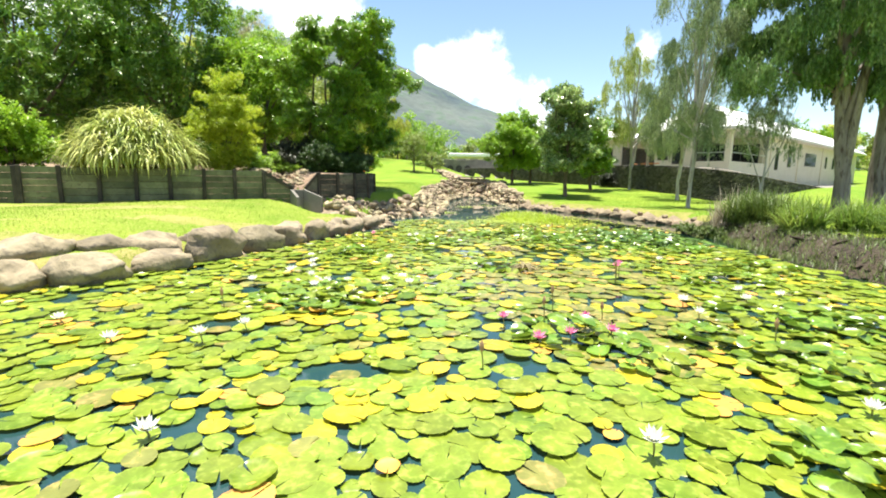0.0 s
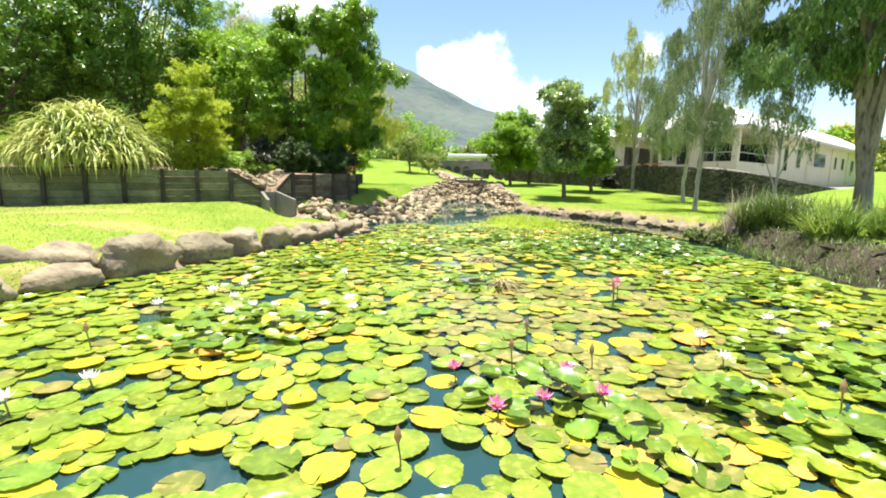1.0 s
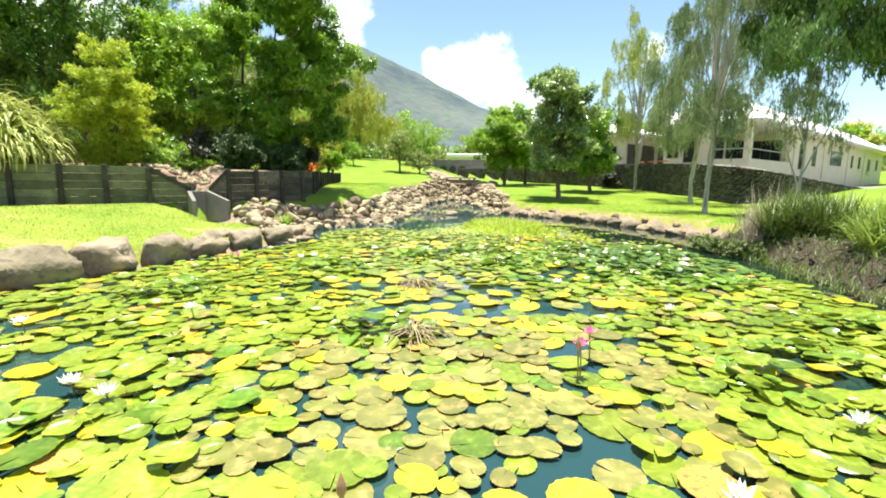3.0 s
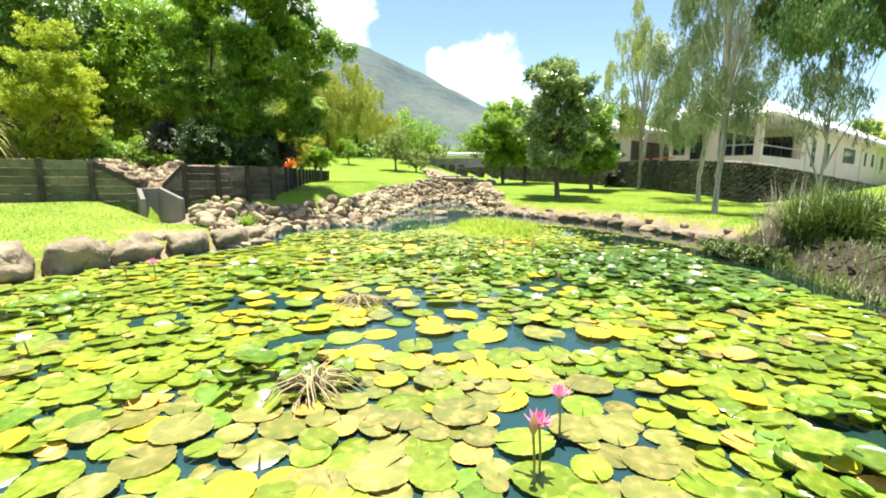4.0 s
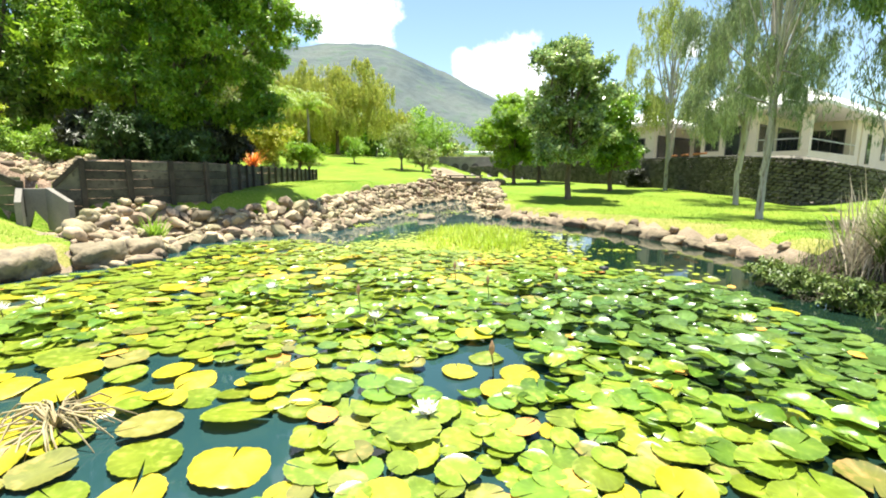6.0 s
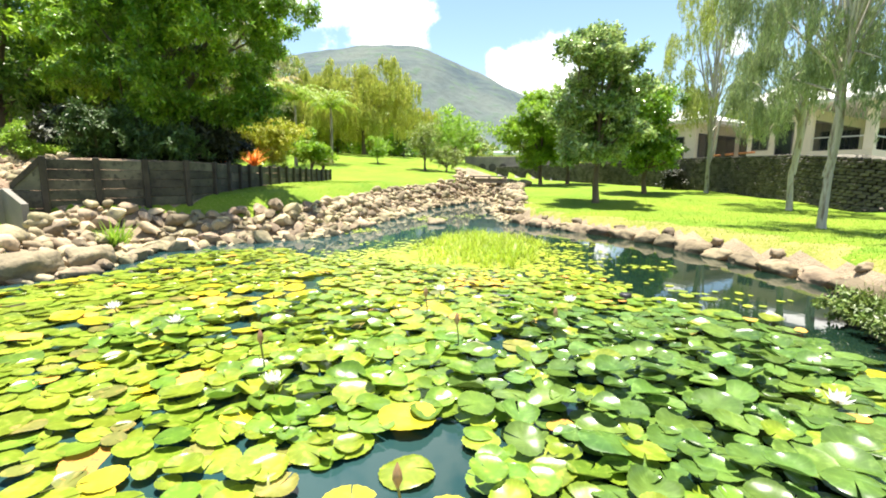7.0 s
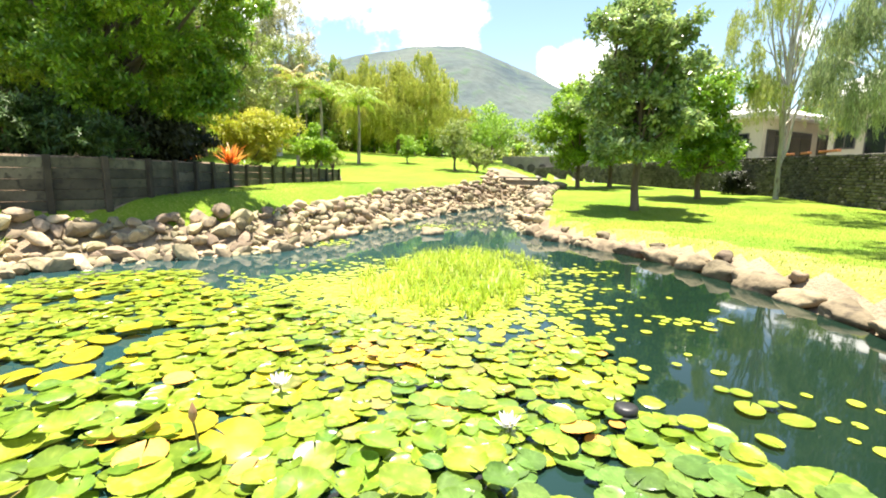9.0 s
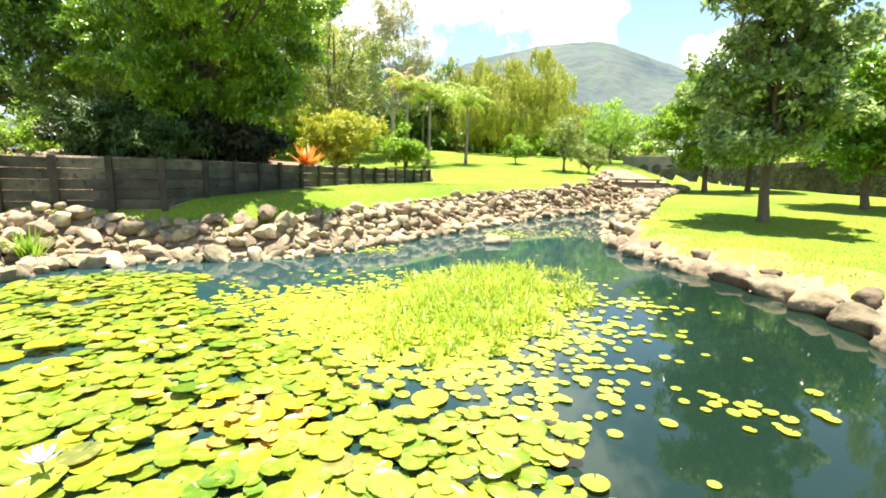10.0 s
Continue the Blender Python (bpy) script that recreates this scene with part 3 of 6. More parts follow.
timber_wall(TIMBER_B, "weathered timber retaining wall curving along the lawn, tree shade in its colour", ([0, 0.3, 1], [2.04, 2.05, 2.14]), ([0, 0.25, 0.5, 1], [1.06, 1.22, 1.37, 1.45]), 0.97, M_BOARD_SHADE)


def block_wall():
    """Dry-stacked stone blocks in courses along the curved terrace."""
    wall = thing("retaining_wall", "dark dry-stacked stone block retaining wall below the house", "retaining wall", kind="structure")
    pts, dirs, s = along(BLOCKWALL, 0.28)
    base = np.array([float(v) for v in ground_height(pts[:, 0] - dirs[:, 1] * 0.4, pts[:, 1] + dirs[:, 0] * 0.4)])
    top = np.interp(s, [0, 3.5, 7, 10, 14, 27, 40, 60], [1.5, 1.85, 2.3, 2.68, 3.0, 3.3, 3.25, 3.1])
    hgt = 0.14
    bm = bmesh.new()
    box(bm, (-0.5, -0.5, -0.5), (0.5, 0.5, 0.5))
    bmesh.ops.bevel(bm, geom=bm.edges[:], offset=0.14, segments=1, affect="EDGES")
    block = bpy.data.meshes.new("block")
    bm.to_mesh(block)
    bm.free()
    bv = np.array([v.co[:] for v in block.vertices])
    faces = [tuple(p.vertices) for p in block.polygons]
    block.materials.append(M_BLOCK)
    rest_v, rest_t, rest_q, count = [], [], [], 0
    for i in range(len(pts)):
        a = math.atan2(dirs[i, 1], dirs[i, 0])
        ground = base[i] - 0.25
        rows = int((top[i] - ground) / hgt)
        for r in range(rows):
            sh = 0.14 if r % 2 else 0.0
            z = top[i] - (r + 0.5) * hgt
            jit = RNG.normal(0, 0.02, 3)
            p = (pts[i, 0] + dirs[i, 0] * sh + jit[0], pts[i, 1] + dirs[i, 1] * sh + jit[1], z)
            m = pose(*p, RNG.normal(0, 2), RNG.normal(0, 1.5), math.degrees(a) + RNG.normal(0, 3)) @ Matrix.Diagonal((0.265 * RNG.uniform(0.85, 1.05), 0.27, hgt * 0.92, 1))
            if 7.0 < s[i] < 18 and count < 300 and z > base[i] - 0.1:
                ob = child("block", block, wall)
                ob.matrix_local = m
                count += 1
            else:
                M3 = np.array(m)
                o = len(bv) * len(rest_v)
                rest_v.append(bv @ M3[:3, :3].T + M3[:3, 3])
                for f in faces:
                    f = [k + o for k in f]
                    (rest_q if len(f) == 4 else rest_t).append(f)
    me = mesh_from("block_courses", np.concatenate(rest_v), tris=rest_t, quads=rest_q, mats=[M_BLOCK_S])
    tagged(child("block_courses", me, wall), kind="stuff")
    n = len(pts)
    nx, ny = dirs[:, 1], -dirs[:, 0]
    inner = []
    for off in (0.10, 0.34):
        inner.append(np.stack([pts[:, 0] + nx * off, pts[:, 1] + ny * off], 1))
    v = np.concatenate([np.column_stack([inner[0], base - 0.4]), np.column_stack([inner[0], top - 0.03]), np.column_stack([inner[1], top - 0.03]), np.column_stack([inner[1], base - 0.4])])
    q = [(k * n + i, k * n + i + 1, (k + 1) * n + i + 1, (k + 1) * n + i) for k in range(3) for i in range(n - 1)]
    child("wall_core", mesh_from("wall_core", v, quads=q, mats=[M_JOINT]), wall)


# ---- stones ----


def stone_mesh(i, mat, sub=2, rough=0.22):
    bm = bmesh.new()
    bmesh.ops.create_icosphere(bm, subdivisions=sub, radius=0.5)
    off = Vector((i * 7.3, i * 3.1, 1.7))
    for v in bm.verts:
        d = v.co.normalized()
        k = 1 + rough * 1.5 * noise.noise(d * 1.2 + off) + rough * 0.8 * noise.noise(d * 2.7 + off)
        c = d * 0.5 * k
        for a in range(3 if sub > 2 else 6):
            n = Vector((math.sin(i * 2.1 + a * 2.2), math.cos(i * 1.3 + a * 1.9), 0.45 * math.sin(a * 3 + i))).normalized()
            over = c.dot(n) - (0.36 if sub > 2 else 0.27)
            if over > 0:
                c -= n * over * (0.75 if sub > 2 else 0.92)
        v.co = c
    me = bpy.data.meshes.new("stone")
    bm.to_mesh(me)
    bm.free()
    me.materials.append(mat)
    me.polygons.foreach_set("use_smooth", np.full(len(me.polygons), True))
    if sub < 3:
        me.set_sharp_from_angle(angle=0.36)
    return me


BOULDER_MESHES = [stone_mesh(i, M_BOULDER, 3, 0.27) for i in range(7)]
TAN_MESHES = [stone_mesh(i + 9, M_BOULDER_T, 3, 0.3) for i in range(7)]
ROCK_MESHES = [stone_mesh(i + 20, M_ROCK, 2, 0.30) for i in range(8)]


def boulder(x, y, size, flat, turn, sink=0.28, z=None, label="rounded sandy-brown boulder at the pond's edge", meshes=BOULDER_MESHES):
    ob = new("boulder", meshes[int(RNG.integers(0, 7))])
    h = size * flat
    z = (max(0.0, float(ground_height(np.array([x]), np.array([y]))[0])) if z is None else z) + h * (0.5 - sink)
    ob.matrix_world = pose(x, y, z, RNG.normal(0, 6), RNG.normal(0, 6), turn) @ Matrix.Diagonal((size, size * RNG.uniform(0.7, 0.85), h, 1))
    tagged(ob, label, "boulder", "boulders round the pond")


# left edge: large rounded boulders by the water, each x, y, length, with a second row behind
for x, y, size, flat, turn in [(-8.6, 4.6, 1.5, 0.5, 60), (-7.75, 6.0, 1.3, 0.5, 50), (-7.15, 7.35, 1.05, 0.55, 40), (-6.35, 8.0, 1.35, 0.46, 20), (-5.8, 9.15, 1.3, 0.36, 35), (-5.3, 10.55, 1.5, 0.55, 60), (-4.85, 11.95, 1.4, 0.5, 50),
                               (-4.45, 13.1, 1.3, 0.52, 65), (-3.95, 14.2, 1.15, 0.55, 60), (-3.6, 15.3, 1.1, 0.5, 75), (-3.2, 16.4, 1.15, 0.48, 60), (-2.75, 17.5, 1.0, 0.5, 60), (-2.6, 18.5, 0.9, 0.5, 80)]:
    boulder(x, y, size * 0.94, flat * 1.2, turn + RNG.normal(0, 6), z=0, sink=0.2, label="large rounded grey-tan boulder at the pond's edge")
for x, y, size in [(-8.6, 6.2, 1.3), (-7.75, 8.35, 1.5), (-7.1, 9.4, 1.2), (-6.45, 9.95, 1.3), (-6.95, 10.6, 0.85), (-5.95, 10.75, 0.8), (-6.3, 11.3, 0.6), (-5.55, 12.0, 0.55), (-5.0, 13.4, 0.6), (-4.3, 15.0, 0.55), (-3.8, 16.3, 0.6)]:
    boulder(x, y, size, 0.52 if size > 1 else 0.62, RNG.uniform(0, 60), z=0.2, label="smaller grey-tan boulder tucked behind the edge row")
# right edge
pts, dirs, _ = along(SHORE_RIGHT[4:13], 0.86)
for i, (p, d) in enumerate(zip(pts, dirs)):
    boulder(p[0] - d[1] * 0.25, p[1] + d[0] * 0.25, RNG.uniform(0.72, 1.05), RNG.uniform(0.38, 0.5), math.degrees(math.atan2(d[1], d[0])) + RNG.normal(0, 12), z=0, sink=0.34, label="rounded tan boulder along the lawn's edge", meshes=TAN_MESHES)
    if i % 2:
        boulder(p[0] - d[1] * 0.62 + 0.4 * d[0], p[1] + d[0] * 0.62 + 0.4 * d[1], RNG.uniform(0.3, 0.5), 0.6, RNG.uniform(0, 180), label="small tan boulder along the lawn's edge", meshes=TAN_MESHES)
boulder(2.1, 28.4, 0.75, 0.42, 20, z=-0.02, label="flat pale stone standing in the pond")


def riprap():
    """Loose stones over the bank: the nearest are parts, the rest one joined part."""
    holder = thing("riprap", "sloping bank of loose brown stones beside the water", "stone bank")
    c = np.column_stack([RNG.uniform(-6.5, 7.5, 42000), RNG.uniform(17.2, 58, 42000)])
    d = line_distance(c[:, 0], c[:, 1], POND, True)
    wet = inside(c[:, 0], c[:, 1], POND)
    left = c[:, 0] < np.interp(c[:, 1], [18, 45, 60], [2, 2.6, 1.5])
    wid = np.where(left, np.interp(c[:, 1], [17.3, 18.3, 19.2, 20.5, 22.5, 30, 46, 60], [0.5, 2.1, 3.1, 2.0, 1.2, 1.4, 1.7, 1.9]), np.interp(c[:, 1], [27, 30, 34, 46, 60], [0, 0.5, 1.6, 2.2, 2.2]))
    creek = line_distance(c[:, 0], c[:, 1], [(2.9, 46), (2.6, 50), (1.8, 56), (1.0, 62)])
    ok = ((~wet & (d < wid)) | (wet & (d < 0.25) & left) | ((c[:, 1] > 45.5) & (creek < 2.2)))
    ok &= ~inside(c[:, 0], c[:, 1], TERRACE_L) & (line_distance(c[:, 0], c[:, 1], [(-6.1, 19.9), (-5.3, 19.2), (-4.7, 18.3)]) > 0.62)
    c, d = c[ok], d[ok]
    kept = []
    cells = {}
    for (x, y), dd in zip(c, d):
        r = float(RNG.choice([RNG.uniform(0.26, 0.38), RNG.uniform(0.15, 0.26), RNG.uniform(0.07, 0.14)], p=[0.22, 0.48, 0.30])) * (1.0 if y < 40 else 1.15)
        key = (int(x // 0.6), int(y // 0.6))
        clash = False
        for a in (-1, 0, 1):
            for b in (-1, 0, 1):
                for (px, py, pr) in cells.get((key[0] + a, key[1] + b), ()):
                    if math.hypot(px - x, py - y) < 0.42 * (pr + r):
                        clash = True
        if not clash:
            cells.setdefault(key, []).append((x, y, r))
            kept.append((x, y, r))
    kept.sort(key=lambda k: math.hypot(k[0] - 0, k[1] - 22))
    xs = np.array([k[0] for k in kept])
    ys = np.array([k[1] for k in kept])
    zs = np.maximum(ground_height(xs, ys), -0.05)
    vs, ts, o = [], [], 0
    arrays = [(np.array([v.co[:] for v in m.vertices]), np.array([p.vertices[:] for p in m.polygons])) for m in ROCK_MESHES]
    for i, (x, y, r) in enumerate(kept):
        k = int(RNG.integers(0, 8))
        m = pose(x, y, zs[i] + r * RNG.uniform(0.3, 0.62), RNG.normal(0, 18), RNG.normal(0, 18), RNG.uniform(0, 360)) @ Matrix.Diagonal((r * RNG.uniform(2.1, 2.7), r * RNG.uniform(1.4, 1.9), r * RNG.uniform(0.8, 1.25), 1))
        if i < 300:
            ob = child("stone", ROCK_MESHES[k], holder)
            ob.matrix_local = m
        else:
            M3 = np.array(m)
            vs.append(arrays[k][0] @ M3[:3, :3].T + M3[:3, 3])
            ts.append(arrays[k][1] + o)
            o += len(arrays[k][0])
    tagged(child("stone_fill", mesh_from("stone_fill", np.concatenate(vs), tris=np.concatenate(ts), mats=[M_ROCK_S], smooth=True), holder), kind="stuff")


# ---- trees and shrubs ----


def crown_blobs(rng, n, centre, radii, r_lo, r_hi, taper=0.0, core=0.12):
    """Clump centres scattered through an uneven ellipsoid."""
    out = []
    for _ in range(n):
        v = rng.normal(size=3)
        v /= np.linalg.norm(v)
        w = noise.noise(Vector(v * 1.7) + Vector((centre[0], centre[1], n * 0.37)))
        v *= rng.uniform(core, 1.0) ** 0.5 * (1 + 0.55 * w)
        v[:2] *= 1 - taper * v[2]
        if v[2] < -0.75:
            v[2] = -0.75
        c, r = np.array((centre[0] + v[0] * radii[0], centre[1] + v[1] * radii[1], centre[2] + v[2] * radii[2])), rng.uniform(r_lo, r_hi)
        out.append((*c, r * 0.58))
        for _ in range(5):
            e = rng.normal(size=3)
            e = e / np.linalg.norm(e) * r * 0.95
            out.append((*(c + e * np.array([1.15, 1.15, 0.7])), r * rng.uniform(0.25, 0.45)))
    return out


def foliage(name, blobs, count, length, width, mat, rng, droop=0.0, shell=0.7, per=9):
    """Leaves in rosettes at the ends of twigs, the twigs spread over the clumps."""
    b = np.array(blobs)
    wgt = b[:, 3] ** 2
    n = count // per
    pick = rng.choice(len(b), n, p=wgt / wgt.sum())
    v = unit(rng.normal(size=(n, 3)))
    v[:, 2] = np.where(rng.random(n) < 0.5, np.abs(v[:, 2]), v[:, 2])
    c = b[pick, :3] + v * np.array([1, 1, 0.8]) * (b[pick, 3] * rng.uniform(shell, 1.08, n))[:, None]
    out = unit(v * np.array([1.0, 1.0, 0.6]) + np.array([0, 0, 0.3]) + 0.35 * rng.normal(size=(n, 3)))
    a = unit(np.cross(out, rng.normal(size=(n, 3))))
    d = np.cross(out, a)
    th = (np.arange(per) * 2.4)[None, :] + rng.uniform(0, 6.28, (n, 1)) + rng.normal(0, 0.25, (n, per))
    spread = a[:, None] * np.cos(th)[..., None] + d[:, None] * np.sin(th)[..., None]
    up = np.linspace(-0.5, 0.9, per)[None, :, None]
    axis = unit(spread + out[:, None] * (0.25 + 0.5 * up) + np.array([0, 0, -0.3 - droop]) + 0.15 * rng.normal(size=(n, per, 3)))
    s = rng.uniform(0.75, 1.2, (n, per))
    centre = c[:, None] + out[:, None] * up * length * 0.9 + axis * (length * 0.48 * s)[..., None]
    normal = unit(out[:, None] * 0.75 + np.array([0, 0, 1.05]) + 0.42 * rng.normal(size=(n, per, 3)))
    s = s.ravel()
    return leaves_mesh(name, centre.reshape(-1, 3), axis.reshape(-1, 3), normal.reshape(-1, 3), length * s, width * s, mat)


def hanging(name, blobs, strands, per, length, width, mat, rng, drop=1.2):
    """Weeping sprays: strands that hang below clumps, with narrow leaves."""
    b = np.array(blobs)
    pick = rng.integers(0, len(b), strands)
    v = unit(rng.normal(size=(strands, 3)))
    top = b[pick, :3] + v * b[pick, 3:4] * rng.uniform(0.2, 1.0, (strands, 1))
    f = rng.uniform(0, 1, (strands, per, 1))
    lng = rng.uniform(0.4, 1.0, (strands, 1, 1)) * drop
    sway = rng.normal(0, 0.10, (strands, 1, 3)) * np.array([1, 1, 0])
    c = top[:, None, :] + np.array([0, 0, -1.0]) * f * lng + sway * f + rng.normal(0, 0.035, (strands, per, 3)) + v[:, None, :] * 0.2 * np.sin(f * 2.5)
    c = c.reshape(-1, 3)
    n = len(c)
    axis = unit(np.array([0, 0, -1.0]) + 0.3 * rng.normal(size=(n, 3)))
    normal = unit(rng.normal(size=(n, 3)))
    s = rng.uniform(0.7, 1.3, n)
    return leaves_mesh(name, c, axis, normal, length * s, width * s, mat)


def limbs(rng, base, fork, blobs, r0, n=9, bend=0.35):
    """Branches from the fork to the clumps."""
    out = []
    order = sorted(blobs, key=lambda b: -b[3])[:n]
    for b in order:
        a, e = Vector(fork), Vector(b[:3])
        a = a + Vector((0, 0, rng.uniform(-0.2, 0.9) * max(0.2, (e.z - fork[2]) * 0.4)))
        m = a.lerp(e, 0.5) + Vector((rng.normal(0, bend), rng.normal(0, bend), rng.uniform(-0.2, 0.5)))
        q1, q2 = a.lerp(m, 0.6), m.lerp(e, 0.5)
        r = r0 * rng.uniform(0.35, 0.55)
        out.append(([a, q1, m, q2, e], [r, r * 0.8, r * 0.6, r * 0.42, r * 0.2]))
    return out


def tree(label, at, height, crown_base, radii, seed, leaf, trunk_mat, trunk_r, n_blobs=26, count=11000, length=0.2, width=0.09, blob=(0.6, 1.1), lean=(0, 0), weep=None, category="tree", name="tree",
         group="", offset=(0, 0), shell=0.7, droop=0.0, n_limbs=10, extra=None, taper=0.0, stems=0, core=0.25):
    rng = np.random.default_rng(seed)
    z = float(ground_height(np.array([at[0]]), np.array([at[1]]))[0])
    t = thing(name, label, category, (at[0], at[1], z), group)
    cz = (crown_base + height) / 2
    centre = (lean[0] + offset[0], lean[1] + offset[1], cz)
    rad = (radii[0], radii[1], max(0.3, (height - crown_base) / 2 - blob[0] * 0.6))
    blobs = crown_blobs(rng, n_blobs, centre, rad, *blob, taper, core)
    if extra:
        blobs += extra
    fork = (lean[0] * 0.6, lean[1] * 0.6, crown_base * 0.85 + 0.1 * height)
    k = [Vector((0, 0, -0.25)), Vector((0.02, 0.01, 0.15)), Vector((lean[0] * 0.25 + rng.normal(0, 0.05), lean[1] * 0.25 + rng.normal(0, 0.05), fork[2] * 0.5)), Vector(fork),
         Vector((centre[0] * 0.9, centre[1] * 0.9, cz + rad[2] * 0.4))]
    tubes = [(k, [trunk_r * 1.5, trunk_r * 1.1, trunk_r * 0.9, trunk_r * 0.75, trunk_r * 0.15])] + limbs(rng, k[0], fork, blobs, trunk_r, n_limbs)
    if stems:
        # crooked leader with forks
        zs = np.linspace(0.15, cz + rad[2] * 0.6, 9)
        wob = np.cumsum(rng.normal(0, 0.07, (9, 2)), 0)
        k = [Vector((0, 0, -0.25))] + [Vector((wob[i, 0] + centre[0] * zs[i] / zs[-1], wob[i, 1] + centre[1] * zs[i] / zs[-1], zs[i])) for i in range(9)]
        tubes = [(k, [trunk_r * 1.7, trunk_r * 1.35] + [trunk_r * (1.1 - 0.1 * i) for i in range(8)])] + tubes[1:]
        for i in range(stems):
            a, p0 = rng.uniform(0, 6.28), k[2 + i % 3]
            path = [p0 + Vector((math.cos(a) * q * 1.5 + rng.normal(0, 0.05), math.sin(a) * q * 1.5 + rng.normal(0, 0.05), q * (cz - p0.z + rad[2] * 0.3))) for q in (0.0, 0.12, 0.3, 0.5, 0.75, 1.0)]
            tubes.append((path, [trunk_r * f for f in (0.75, 0.65, 0.55, 0.45, 0.3, 0.12)]))
    child("trunk", tubes_mesh("trunk", tubes, trunk_mat), t)
    if weep:
        me = hanging("crown", blobs, weep[0], weep[1], length, width, leaf, rng, weep[2])
    else:
        me = foliage("crown", blobs, count, length, width, leaf, rng, droop, shell)
    child("crown", me, t)
    return t


def shrub(label, at, height, radii, seed, leaf, count=4000, length=0.13, width=0.06, blob=(0.3, 0.55), n_blobs=16, name="shrub", z=None):
    rng = np.random.default_rng(seed)
    z = float(ground_height(np.array([at[0]]), np.array([at[1]]))[0]) if z is None else z
    t = thing(name, label, "shrub", (at[0], at[1], z))
    blobs = crown_blobs(rng, n_blobs, (0, 0, height * 0.5), (radii[0] * 0.8, radii[1] * 0.8, height * 0.42), *blob)
    tubes = [([Vector((0, 0, -0.1)), Vector((b[0] * 0.3, b[1] * 0.3, b[2] * 0.5)), Vector(b[:3])], [0.035, 0.025, 0.008]) for b in blobs[:9]]
    child("woody_base", tubes_mesh("woody_base", tubes, M_BARK, 5), t)
    child("foliage", foliage("foliage", blobs, count, length, width, leaf, rng), t)
    return t


def strap_clump(label, at, n, length, width, spread, seed, mat, lean=(0.1, 0.9), droop=(0.6, 1.8), name="strap_plant", category="plant", z=None, seg=5, singles=0, mound=0.0):
    rng = np.random.default_rng(seed)
    z = float(ground_height(np.array([at[0]]), np.array([at[1]]))[0]) if z is None else z
    t = thing(name, label, category, (at[0], at[1], z))
    az = rng.uniform(0, 2 * math.pi, n)
    r = np.sqrt(rng.uniform(0, 1, n)) * spread
    a0 = rng.uniform(0, 2 * math.pi, n)
    base = np.stack([r * np.cos(a0), r * np.sin(a0), mound * (1 - (r / spread) ** 2) * rng.uniform(0.3, 1.0, n) - 0.04], 1)
    me = blades_mesh("leaves", base, az, rng.uniform(*lean, n), length * rng.uniform(0.65, 1.15, n), np.full(n, width) * rng.uniform(0.7, 1.2, n), rng.uniform(*droop, n), mat, seg)
    child("leaves", me, t)
    if singles:
        kinds = [blades_mesh("leaf", np.zeros((1, 3)), np.zeros(1), np.array([rng.uniform(*lean)]), np.array([length * rng.uniform(0.7, 1.15)]), np.array([width]), np.array([rng.uniform(*droop)]), mat, seg) for _ in range(12)]
        for i in range(singles):
            ob = child("leaf", kinds[i % 12], t)
            q, w = math.sqrt(rng.uniform(0, 1)) * spread, rng.uniform(0, 6.28)
            ob.matrix_local = pose(q * math.cos(w), q * math.sin(w), 0, 0, 0, rng.uniform(0, 360))
    return t


def palm(at, height, seed, dry=False, n=22, size=3.3):
    rng = np.random.default_rng(seed)
    z = float(ground_height(np.array([at[0]]), np.array([at[1]]))[0])
    t = thing("palm_tree", "slender palm with yellowing arching fronds" if dry else "slender palm with arching green fronds", "palm tree", (at[0], at[1], z), "palms on the rise")
    child("trunk", tubes_mesh("trunk", [([Vector((0, 0, -0.2)), Vector((0.08, 0, height * 0.4)), Vector((0.05, 0.1, height * 0.8)), Vector((0, 0.05, height))], [0.2, 0.14, 0.12, 0.11])], M_GREYBARK), t)
    for i in range(n):
        az = 2 * math.pi * (i + rng.uniform(-0.3, 0.3)) / n
        lean = rng.uniform(0.05, 1.0)
        L = size * rng.uniform(0.85, 1.1)
        k = 30
        s = np.linspace(0.08, 1, k)
        ang = lean + 2.0 * s ** 1.5
        r = np.cumsum(np.sin(ang)) * L / k
        zz = height + np.cumsum(np.cos(ang)) * L / k
        spine = np.stack([r * np.cos(az), r * np.sin(az) + 0.05, zz], 1)
        tang = unit(np.gradient(spine, axis=0))
        side = np.stack([-np.sin(az) * np.ones(k), np.cos(az) * np.ones(k), np.zeros(k)], 1)
        cs, axs = [], []
        for sg in (1, -1):
            ax = unit(side * sg * 0.75 + tang * 0.55 + np.array([0, 0, -0.75]) + 0.12 * rng.normal(size=(k, 3)))
            ln = 0.62 * np.sin(np.clip(s * 2.9 + 0.25, 0, 3.1)) + 0.12
            cs.append(spine + ax * ln[:, None] / 2)
            axs.append((ax, ln))
        c = np.concatenate(cs)
        ax = np.concatenate([a for a, _ in axs])
        ln = np.concatenate([l for _, l in axs])
        me = leaves_mesh("frond", c, ax, np.tile([0, 0, 1.0], (len(c), 1)) + 0.2 * rng.normal(size=(len(c), 3)), ln, np.full(len(c), 0.075), M_PALM_DRY if dry and i % 2 else M_PALM)
        child("frond", me, t)


